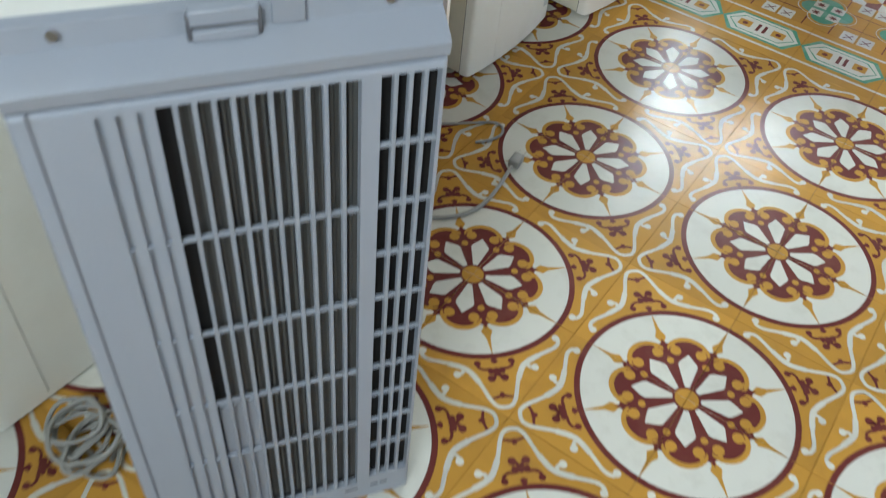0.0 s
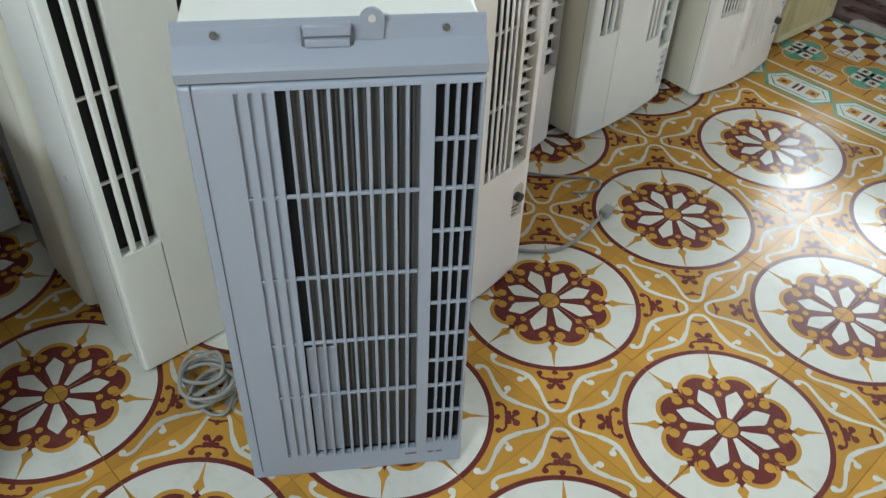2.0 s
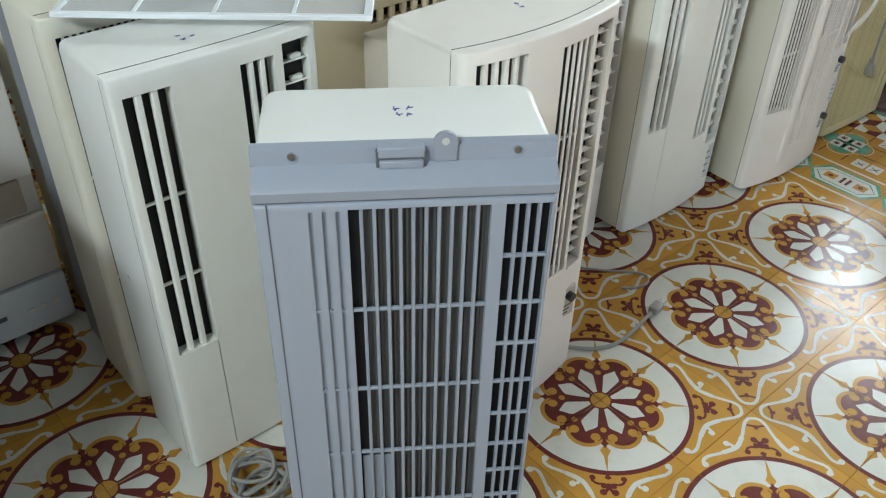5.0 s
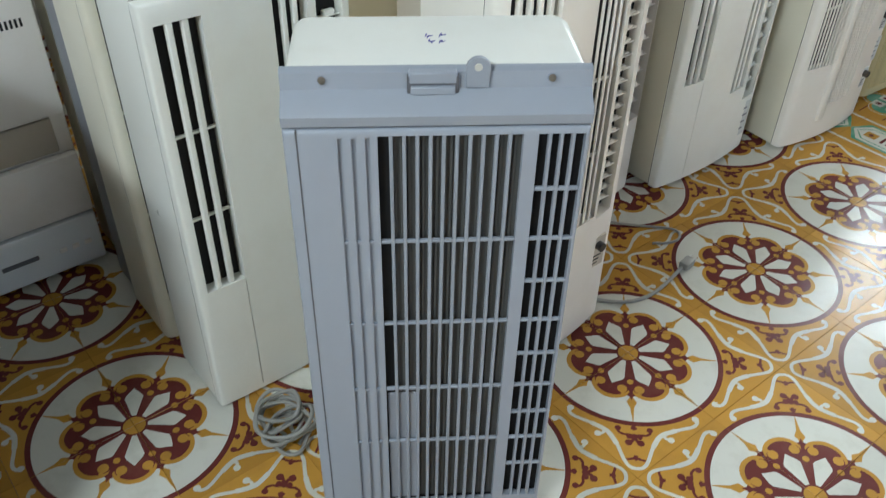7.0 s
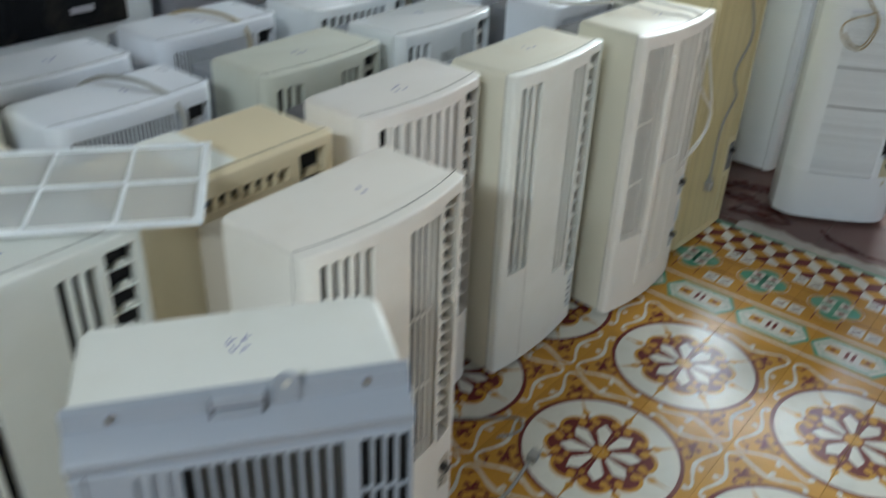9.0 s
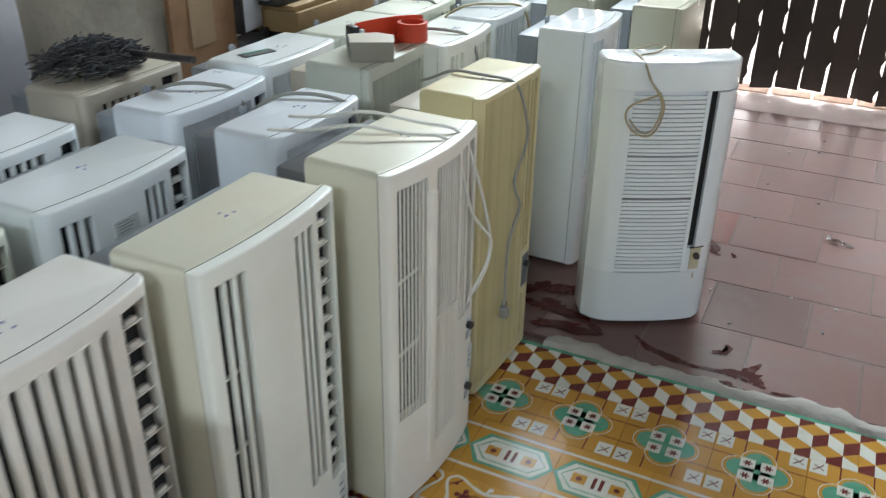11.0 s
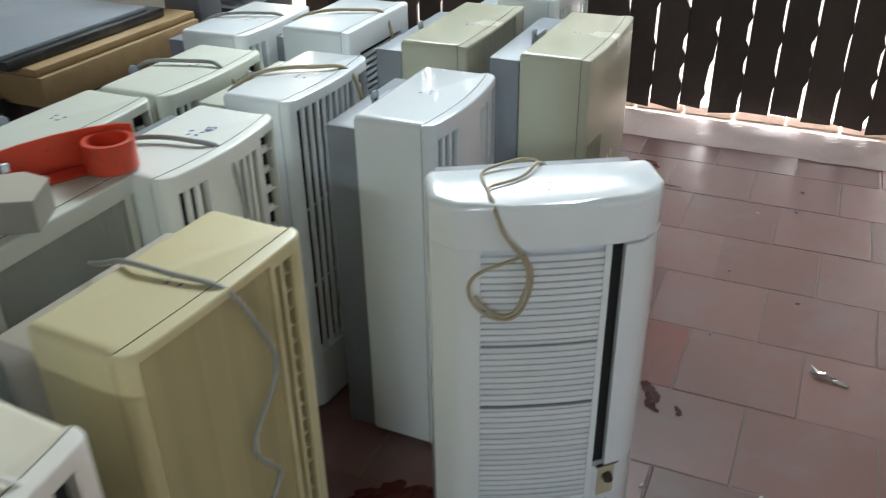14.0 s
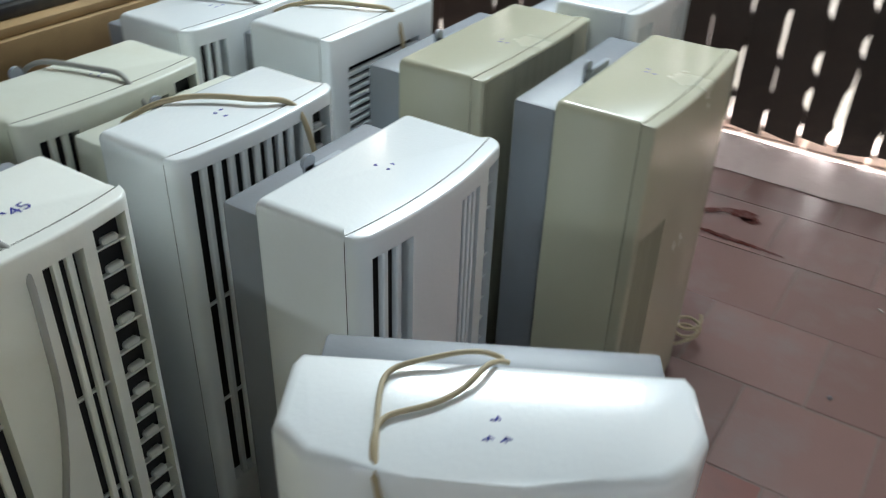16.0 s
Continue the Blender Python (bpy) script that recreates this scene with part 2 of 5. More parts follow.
def front_plate(bm, w, z0, z1, holes, bow, r, t=0.02, top=0.004):
    """The front moulding: a bowed plate with real openings."""
    xs = {0.0, w, r * 0.15, r * 0.4, r, w - r * 0.15, w - r * 0.4, w - r}
    xs |= {w * k / 10 for k in range(1, 10)}
    zs = {z0, z1 - top, z1 - top * 0.4, z1 - top * 0.1, z1}
    for a, b, c, d in holes:
        xs |= {a, b}
        zs |= {c, d}
    xs = sorted(xs)
    xs = [x for i, x in enumerate(xs) if i == 0 or x - xs[i - 1] > 4e-4]
    zs = sorted(zs)
    zs = [z for i, z in enumerate(zs) if i == 0 or z - zs[i - 1] > 2e-4]

    def open_cell(i, k):
        if i < 0 or k < 0 or i >= len(xs) - 1 or k >= len(zs) - 1:
            return True
        x, z = (xs[i] + xs[i + 1]) / 2, (zs[k] + zs[k + 1]) / 2
        return any(a < x < b and c < z < d for a, b, c, d in holes)

    vf, vb = {}, {}

    def fv(i, k):
        if (i, k) not in vf:
            z = zs[k]
            lift = z1 - z
            back = top - math.sqrt(max(0.0, top * top - (top - lift) ** 2)) if lift < top else 0.0
            vf[i, k] = bm.verts.new((xs[i], front_y(xs[i], w, bow, r) + back, z))
        return vf[i, k]

    def bv(i, k):
        if (i, k) not in vb:
            vb[i, k] = bm.verts.new((xs[i], max(front_y(xs[i], w, bow, r) + 0.002, front_y(xs[i], w, bow, 1e-6) + t), zs[k]))
        return vb[i, k]

    for i in range(len(xs) - 1):
        for k in range(len(zs) - 1):
            if open_cell(i, k):
                continue
            bm.faces.new((fv(i, k), fv(i + 1, k), fv(i + 1, k + 1), fv(i, k + 1)))
            if open_cell(i - 1, k):
                bm.faces.new((fv(i, k), fv(i, k + 1), bv(i, k + 1), bv(i, k)))
            if open_cell(i + 1, k):
                bm.faces.new((fv(i + 1, k + 1), fv(i + 1, k), bv(i + 1, k), bv(i + 1, k + 1)))
            if open_cell(i, k - 1):
                bm.faces.new((fv(i + 1, k), fv(i, k), bv(i, k), bv(i + 1, k)))
            if open_cell(i, k + 1):
                bm.faces.new((fv(i, k + 1), fv(i + 1, k + 1), bv(i + 1, k + 1), bv(i, k + 1)))
    return bm


def ac_unit(m, w, d, h, cover, label, rear=None, bow=0.0, corner=0.012, vents=(), marks=(), side_r=0.012, front_mat=None, hook=False, fmark="bars", group="air conditioners on the floor", foot=0.012):
    """A window air conditioner standing on its end. vents: (kind, x0, x1, z0, z1, count)."""
    base = thing("air_conditioner", m, label, "air conditioner", group)
    t = 0.022
    # the cover behind the front moulding
    cuts = sorted({w * k / 12 for k in range(13)} | {q for e in (0.1, 0.3, 0.6, 1.0) for q in (corner * e, w - corner * e)})
    seam = [(q, max(front_y(q, w, bow, 1e-6) + t, front_y(q, w, bow, corner) + 0.003)) for q in cuts]
    ends = max(p[1] for p in seam)
    rr = min(side_r, 0.03)
    back = [(w, d - rr), (w - rr * 0.3, d - rr * 0.3), (w - rr, d), (rr, d), (rr * 0.3, d - rr * 0.3), (0, d - rr)]
    bm = prism(bmesh.new(), seam + back, foot, h, side_r, 0)
    # forward faces painted near-black as the shade seen through the openings
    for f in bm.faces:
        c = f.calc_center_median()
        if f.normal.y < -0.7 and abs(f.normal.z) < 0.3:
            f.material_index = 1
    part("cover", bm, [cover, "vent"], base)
    holes = [v[1:5] for v in vents if v[0] != "panel" and v[0] != "control"]
    bm = front_plate(bmesh.new(), w, foot - 0.003, h - 0.0004, holes, bow, corner, t - 0.0011)
    face = part("front_panel", bm, front_mat or cover, base)
    for kind, x0, x1, z0, z1, n in vents:
        mid = (x0 + x1) / 2
        if kind in ("slot", "fine", "ribs"):
            if kind == "ribs":
                part("grille_back", box(bmesh.new(), x0 + 0.0005, x1 - 0.0005, 0.0, 0.002, z0, z1), front_mat or cover, face, "", False).location.y = max(front_y(x, w, bow, corner) for x in (x0, x1)) + 0.004
            pitch = (x1 - x0) / n
            bw = pitch * (0.43 if kind == "slot" else 0.36)
            me = mesh_of("slat", box(bmesh.new(), -bw / 2, bw / 2, 0.0, 0.010 if kind == "slot" else 0.0038, z0, z1, bw * 0.18, 1), [front_mat or cover])
            for k in range(1, n):
                x = x0 + pitch * k
                share("slat", me, face, pose(x, front_y(x, w, bow, corner) + 0.0012, 0))
            if z1 - z0 > 0.25:
                rm = mesh_of("rib", box(bmesh.new(), x0, x1, 0.012, 0.016, -0.002, 0.002), [front_mat or cover])
                for k in (0.3, 0.62):
                    share("rib", rm, face, pose(0, front_y(mid, w, bow, corner), z0 + (z1 - z0) * k))
        elif kind == "arch":
            pitch = (x1 - x0) / n
            bw = pitch * 0.5
            half = pitch / 2 - bw / 2
            bar = [(-bw / 2, z0), (bw / 2, z0)] + [(pitch / 2 - half * math.cos(a), z1 - half + half * math.sin(a)) for a in (0.0, 0.4, 0.8, 1.2, 1.57)] + [(-pitch / 2 + half * math.cos(a), z1 - half + half * math.sin(a)) for a in (1.57, 1.2, 0.8, 0.4, 0.0)]
            bm = bmesh.new()
            lo = [bm.verts.new((x, 0.0, z)) for x, z in bar]
            hi = [bm.verts.new((x, 0.012, z)) for x, z in bar]
            bm.faces.new(lo)
            for a in range(len(bar)):
                b = (a + 1) % len(bar)
                bm.faces.new((lo[a], lo[b], hi[b], hi[a]))
            me = mesh_of("slat", bm, [front_mat or cover])
            for k in range(1, n):
                x = x0 + pitch * k
                share("slat", me, face, pose(x, front_y(x, w, bow, corner) - 0.002, 0))
        elif kind == "rows":
            pitch = (z1 - z0) / n
            bw = pitch * 0.62
            me = mesh_of("slat", box(bmesh.new(), x0, x1, 0.0, 0.010, -bw / 2, bw / 2, bw * 0.2, 1), [front_mat or cover])
            for k in range(1, n):
                share("slat", me, face, pose(0, front_y(mid, w, bow, corner) + 0.001, z0 + pitch * k))
        elif kind == "louver":
            pitch = (z1 - z0) / n
            bm = bmesh.new()
            box(bm, x0, x1, 0, 0.013, -0.0012, 0.0012)
            box(bm, x0 + (x1 - x0) * 0.40, x0 + (x1 - x0) * 0.84, 0.0, 0.011, 0.0012, pitch * 0.26, 0.002, 1)
            me = mesh_of("louver_blade", bm, [front_mat or cover])
            for k in range(1, n):
                share("louver_blade", me, face, pose(0, front_y(x1, w, bow, corner) + 0.0075, z0 + pitch * k, -12))
        elif kind == "panel":
            bm = box(bmesh.new(), x0, x1, front_y(mid, w, bow, corner) - 0.007, front_y(mid, w, bow, corner) + 0.012, z0, z1, 0.0065)
            part("raised_panel", bm, front_mat or cover, base)
        elif kind == "control":
            y = front_y(mid, w, bow, corner)
            plate_ob = part("control_plate", box(bmesh.new(), x0, x1, y - 0.0015, y + 0.004, z0, z1, 0.0012, 1), n, base, "small printed control plate")
            part("knob", cylinder(bmesh.new(), pose(mid, y - 0.006, z0 + (z1 - z0) * 0.72, 90), 0.009, 0.012), "black", plate_ob)
            bm = bmesh.new()
            for k in range(3):
                box(bm, x0 + (x1 - x0) * 0.2, x0 + (x1 - x0) * (0.55 + 0.1 * k), y - 0.0021, y - 0.0012, z0 + (z1 - z0) * (0.12 + 0.12 * k), z0 + (z1 - z0) * (0.16 + 0.12 * k))
            part("print", bm, "black", plate_ob, "tiny dark print", False)
    if rear:
        rd, rmat, drop = rear
        part("rear_case", box(bmesh.new(), 0.012, w - 0.012, d + 0.001, d + rd, 0.0, h - drop, 0.006), rmat, base, "grey painted steel case behind the cover")
        if hook:
            bm = bmesh.new()
            box(bm, w * 0.42, w * 0.60, d + 0.012, d + 0.022, h - drop, h - drop + 0.014, 0.002, 1)
            box(bm, w * 0.34, w * 0.40, d + 0.01, d + 0.016, h - drop, h - drop + 0.024, 0.002, 1)
            cylinder(bm, pose(w * 0.37, d + 0.013, h - drop + 0.026, 90), 0.011, 0.006)
            part("latch", bm, "grey", base, "small grey latch and hook")
    # price marks in blue ink
    if marks:
        bm = bmesh.new()
        rnd = random.Random(round(marks[0] * 1e4) + round(w * 1e4))
        for row in range(2):
            for k in range(rnd.choice((1, 2, 2))):
                cx, cy = marks[0] + 0.014 * k + rnd.uniform(-0.002, 0.002), marks[1] + 0.016 * row + rnd.uniform(-0.003, 0.003)
                for s in range(3):
                    a, ln = rnd.uniform(0, 6.28), rnd.uniform(0.0035, 0.006)
                    mm = pose(cx + rnd.uniform(-0.002, 0.002), cy + rnd.uniform(-0.002, 0.002), h + 0.0003, 0, 0, math.degrees(a)) @ Matrix.Diagonal((ln, 0.0016, 0.0004, 1))
                    bmesh.ops.create_cube(bm, size=1.0, matrix=mm)
        part("price_mark", bm, "ink", base, "blue pen marks", False)
    return base


def facing_x(x, y0):
    """A unit whose front looks along +x, its front's near end at (x, y0)."""
    return pose(x, y0, 0, 0, 0, 90)

# ---- setting ----


def plain(name, x0, x1, y0, y1, z0, z1, mat, label, category="wall"):
    ob = part(name, box(bmesh.new(), x0, x1, y0, y1, z0, z1), mat, None, "", False)
    return tagged(ob, label, category, kind="structure")


plain("wall_west", -2.15, -2.0, -3.3, 4.4, 0.0, 3.0, "plaster", "stained old plaster wall behind the appliances")
plain("wall_east", 3.2, 3.35, -3.3, -0.95, 0.0, 3.0, "plaster", "stained old plaster wall beside the wide doorway")
plain("wall_east_2", 3.2, 3.35, 1.95, 4.4, 0.0, 3.0, "plaster", "stained old plaster wall beside the wide doorway")
plain("wall_south", -2.0, 3.2, -3.3, -3.15, 0.0, 3.0, "plaster", "stained plaster wall with a tube lamp")
plain("lintel", 3.2, 3.35, -0.95, 1.95, 2.4, 3.0, "plaster", "plaster lintel over the wide doorway")
plain("ceiling", -2.15, 3.35, -3.3, 5.2, 3.0, 3.08, "ceiling", "plain grey boarded ceiling", "ceiling")
yard = part("ground", box(bmesh.new(), -300, 300, -300, 300, -0.32, -0.30), "yard", None, "", False)
tagged(yard, "pale sunlit concrete yard outside", "ground", kind="structure")
sub = part("subfloor", box(bmesh.new(), -2.15, 3.35, -3.3, 4.3, -0.2, -0.012), "redjoint", None, "", False)
tagged(sub, "dirty mortar bed under the floor tiles", "floor", kind="structure")

# tube lamp over the doorway side
lamp = thing("tube_lamp", pose(0.6, -2.63, 2.3), "white fluorescent tube lamp hanging from the ceiling", "lamp")
part("housing", box(bmesh.new(), -0.62, 0.62, -0.045, -0.012, -0.03, 0.05, 0.006), "white", lamp)
part("tube", cylinder(bmesh.new(), pose(0, 0.012, 0.03, 0, 90), 0.014, 1.16), "tube", lamp)
for x in (-0.45, 0.45):
    part("hanger", cylinder(bmesh.new(), pose(x, -0.028, 0.373), 0.005, 0.65, 8), "chrome", lamp)

# ---- patterned cement floor tiles ----
T = 0.2


def clip(poly, x0, x1, y0, y1):
    for axis, lim, sign in ((0, x0, 1), (0, x1, -1), (1, y0, 1), (1, y1, -1)):
        out = []
        for i, p in enumerate(poly):
            q = poly[(i + 1) % len(poly)]
            a, b = (p[axis] - lim) * sign, (q[axis] - lim) * sign
            if a >= 0:
                out.append(p)
            if (a >= 0) != (b >= 0):
                s = a / (a - b)
                out.append((p[0] + (q[0] - p[0]) * s, p[1] + (q[1] - p[1]) * s))
        poly = out
        if len(poly) < 3:
            return []
    return poly


class Tile:
    """A tile with inlaid flat shapes, one colour over another, each a hair higher."""

    def __init__(self, sx, sy, mats):
        self.bm, self.mats, self.sx, self.sy, self.e = bmesh.new(), mats, sx, sy, 0.0004
        g = self.e
        box(self.bm, g, sx - g, g, sy - g, -0.012, 0.0)

    def poly(self, pts, mat, level):
        pts = clip(pts, self.e * 1.4, self.sx - self.e * 1.4, self.e * 1.4, self.sy - self.e * 1.4)
        clean = [p for i, p in enumerate(pts) if math.dist(p, pts[i - 1]) > 1e-5]
        if len(clean) >= 3:
            f = self.bm.faces.new([self.bm.verts.new((x, y, level * 0.00012)) for x, y in clean])
            f.normal_update()
            if f.normal.z < 0:
                f.normal_flip()
            f.material_index = self.mats.index(mat)

    def disc(self, x, y, r, mat, level, n=20):
        self.poly([(x + r * math.cos(6.2832 * k / n), y + r * math.sin(6.2832 * k / n)) for k in range(n)], mat, level)

    def ribbon(self, pts, width, mat, level):
        fine = []
        for i in range(len(pts) - 1):
            p0, p1, p2, p3 = pts[max(i - 1, 0)], pts[i], pts[i + 1], pts[min(i + 2, len(pts) - 1)]
            for k in range(5):
                s = k / 5
                fine.append(tuple(0.5 * (2 * b + (c - a) * s + (2 * a - 5 * b + 4 * c - d) * s * s + (3 * b - a - 3 * c + d) * s ** 3) for a, b, c, d in zip(p0, p1, p2, p3)))
        fine.append(pts[-1])
        for (x0, y0), (x1, y1) in zip(fine, fine[1:]):
            ln = math.hypot(x1 - x0, y1 - y0) or 1.0
            nx, ny = -(y1 - y0) / ln * width / 2, (x1 - x0) / ln * width / 2
            ex, ey = (x1 - x0) * 0.12, (y1 - y0) * 0.12
            self.poly([(x0 + nx - ex, y0 + ny - ey), (x1 + nx + ex, y1 + ny + ey), (x1 - nx + ex, y1 - ny + ey), (x0 - nx - ex, y0 - ny - ey)], mat, level)

    def mesh(self, name):
        me = bpy.data.meshes.new(name)
        self.bm.to_mesh(me)
        self.bm.free()
        for mt in self.mats:
            me.materials.append(M[mt])
        return me


def polar(r, deg, side=0.0):
    a = radians(deg)
    return (r * math.cos(a) - side * math.sin(a), r * math.sin(a) + side * math.cos(a))


def medallion_tile():
    t = Tile(T, T, ["ochre", "tilewhite", "maroon"])
    t.disc(0, 0, 0.175, "maroon", 1, 72)
    t.disc(0, 0, 0.1655, "tilewhite", 2, 72)
    # eight scalloped lobes, ochre round maroon, with curls and spikes between them
    for a in (-22.5, 22.5, 67.5, 112.5):
        t.disc(*polar(0.083, a), 0.0385, "ochre", 3, 28)
    for a in (0, 45, 90):
        t.poly([polar(0.100, a, 0.0025), polar(0.112, a, 0.0035), polar(0.121, a, 0.0095), polar(0.134, a, 0.0035), polar(0.165, a, 0.0006), polar(0.165, a, -0.0006), polar(0.134, a, -0.0035), polar(0.121, a, -0.0095), polar(0.112, a, -0.0035), polar(0.100, a, -0.0025)], "ochre", 4)
    for a in (-22.5, 22.5, 67.5, 112.5):
        t.disc(*polar(0.0795, a), 0.0335, "maroon", 5, 28)
    t.disc(0, 0, 0.088, "maroon", 6, 40)
    for a in (0, 45, 90):
        for q in (-1, 1):
            t.disc(*polar(0.0925, a + q * 9.6), 0.0092, "ochre", 6.5, 16)
            t.disc(*polar(0.1035, a + q * 8.0), 0.0040, "ochre", 6.6, 10)
        t.poly([polar(0.075, a, 0.0050), polar(0.100, a, 0.0032), polar(0.106, a, 0.0080), polar(0.109, a, 0.0030), polar(0.117, a, 0.0), polar(0.109, a, -0.0030), polar(0.106, a, -0.0080), polar(0.100, a, -0.0032), polar(0.075, a, -0.0050)], "maroon", 7)
        t.disc(*polar(0.0735, a), 0.0060, "ochre", 7.5, 14)
    for a in (22.5, 67.5):
        t.poly([polar(0.021, a, 0.0034), polar(0.064, a, 0.0158), polar(0.070, a, 0.0135), polar(0.0865, a, 0.0), polar(0.070, a, -0.0135), polar(0.064, a, -0.0158), polar(0.021, a, -0.0034)], "tilewhite", 7.6)
    t.disc(0, 0, 0.0225, "maroon", 8, 24)
    t.disc(0, 0, 0.0190, "ochre", 9, 24)

    # scrolls round the far corner: a and b count back from it along the two edges
    def far(a, b):
        return (T - a, T - b)

    arm = [(0.0130, 0.0130), (0.0220, 0.0075), (0.0375, 0.0100), (0.0685, 0.0250), (0.0970, 0.0325), (0.1260, 0.0240), (0.1550, 0.0115), (0.1690, 0.0125), (0.1740, 0.0195)]
    leaf = [(0.1120, 0.0300), (0.1010, 0.0285), (0.0995, 0.0220), (0.1045, 0.0165)]
    side = [(0.0600, 0.0600), (0.0690, 0.0560), (0.0760, 0.0490), (0.0850, 0.0470), (0.0910, 0.0510)]
    for turn in (lambda p: far(p[0], p[1]), lambda p: far(p[1], p[0])):
        t.ribbon([turn(p) for p in arm], 0.0064, "tilewhite", 3)
        t.ribbon([turn(p) for p in arm[3:6]], 0.0090, "tilewhite", 3.2)
        t.disc(*turn((0.1725, 0.0195)), 0.0062, "tilewhite", 3.4, 14)
        t.ribbon([turn(p) for p in leaf], 0.0058, "tilewhite", 3.6)
        t.disc(*turn((0.1035, 0.0160)), 0.0062, "tilewhite", 3.8, 14)
        t.ribbon([turn(p) for p in side], 0.0046, "maroon", 4)
        t.disc(*turn((0.0905, 0.0520)), 0.0056, "maroon", 4.2, 12)
        t.disc(*turn((0.0575, 0.0430)), 0.0066, "maroon", 4.4, 12)
        t.disc(*turn((0.0655, 0.0530)), 0.0052, "maroon", 4.5, 12)
        t.ribbon([turn(p) for p in [(0.0600, 0.0600), (0.0560, 0.0500), (0.0575, 0.0430)]], 0.0060, "maroon", 4.6)
        t.poly([turn(p) for p in [(0.0270, 0.0240), (0.0310, 0.0280), (0.0360, 0.0180), (0.0430, 0.0080), (0.0340, 0.0135)]], "maroon", 2.6)
    t.disc(*far(0.0600, 0.0600), 0.0056, "maroon", 5, 12)
    t.poly([far(*p) for p in [(0.0690, 0.0690), (0.0670, 0.0760), (0.0735, 0.0780), (0.0840, 0.0840), (0.0780, 0.0735), (0.0760, 0.0670)]], "maroon", 5.2)
    t.poly([far(*p) for p in [(0.0230, 0.0300), (0.0300, 0.0340), (0.0340, 0.0300), (0.0300, 0.0230), (0.0240, 0.0240)]], "maroon", 2.7)
    return t.mesh("medallion_tile")


def hexagon_tile():
    t = Tile(T, T, ["ochre", "tilewhite", "maroon", "tilegreen"])
    for y0, y1 in ((0.030, 0.038), (0.168, 0.176)):
        t.poly([(0, y0), (T, y0), (T, y1), (0, y1)], "tilewhite", 1)
    for c in (0.1,):
        for k, (dx, dy, mt) in enumerate(((0.1, 0.052, "tilegreen"), (0.092, 0.044, "tilewhite"), (0.083, 0.035, "tilegreen"), (0.080, 0.032, "tilewhite"))):
            t.poly([(c - dx, 0.103), (c - dx + 0.03, 0.103 + dy), (c + dx - 0.03, 0.103 + dy), (c + dx, 0.103), (c + dx - 0.03, 0.103 - dy), (c - dx + 0.03, 0.103 - dy)], mt, 2 + k)
    for dx in (-0.042, 0.042):
        t.poly([(0.1 + dx - 0.016, 0.088), (0.1 + dx + 0.016, 0.088), (0.1 + dx + 0.016, 0.118), (0.1 + dx - 0.016, 0.118)], "ochre", 7)
        t.disc(0.1 + dx, 0.103, 0.007, "maroon", 8, 10)
    for dx in (-0.008, 0.008):
        t.poly([(0.1 + dx - 0.004, 0.085), (0.1 + dx + 0.004, 0.085), (0.1 + dx + 0.004, 0.121), (0.1 + dx - 0.004, 0.121)], "maroon", 7)
    return t.mesh("hexagon_tile")


def quatrefoil_tile():
    t = Tile(T, T, ["ochre", "tilewhite", "maroon", "tilegreen"])
    for a in (0.066, 0.134):
        t.poly([(0, a - 0.0016), (T, a - 0.0016), (T, a + 0.0016), (0, a + 0.0016)], "maroon", 1)
        t.poly([(a - 0.0016, 0), (a + 0.0016, 0), (a + 0.0016, T), (a - 0.0016, T)], "maroon", 1)
    for k, (grow, mt) in enumerate(((0.009, "tilewhite"), (0.007, "ochre"), (0.0, "tilegreen"))):
        for dx, dy in ((0.036, 0), (-0.036, 0), (0, 0.036), (0, -0.036), (0, 0)):
            t.disc(0.1 + dx, 0.1 + dy, 0.030 + grow, mt, 2 + k, 20)
    for sx in (-1, 1):
        for sy in (-1, 1):
            cx, cy = 0.1 + 0.022 * sx, 0.1 + 0.022 * sy
            t.poly([(cx - 0.016, cy - 0.016), (cx + 0.016, cy - 0.016), (cx + 0.016, cy + 0.016), (cx - 0.016, cy + 0.016)], "tilewhite", 6)
            for a in (0, 60, 120):
                d = polar(0.010, a)
                n = polar(0.0022, a + 90)
                t.poly([(cx - d[0] - n[0], cy - d[1] - n[1]), (cx + d[0] - n[0], cy + d[1] - n[1]), (cx + d[0] + n[0], cy + d[1] + n[1]), (cx - d[0] + n[0], cy - d[1] + n[1])], "maroon", 7 + a / 100)
            qx, qy = 0.1 + 0.079 * sx, 0.1 + 0.079 * sy
            t.poly([(qx - 0.018, qy - 0.022), (qx + 0.018, qy - 0.022), (qx + 0.018, qy + 0.022), (qx - 0.018, qy + 0.022)], "tilewhite", 3)
            t.ribbon([(qx - 0.011, qy - 0.012), (qx, qy - 0.002), (qx + 0.010, qy + 0.012)], 0.003, "maroon", 4)
            t.ribbon([(qx - 0.010, qy + 0.006), (qx, qy), (qx + 0.011, qy - 0.008)], 0.003, "maroon", 5)
    return t.mesh("quatrefoil_tile")


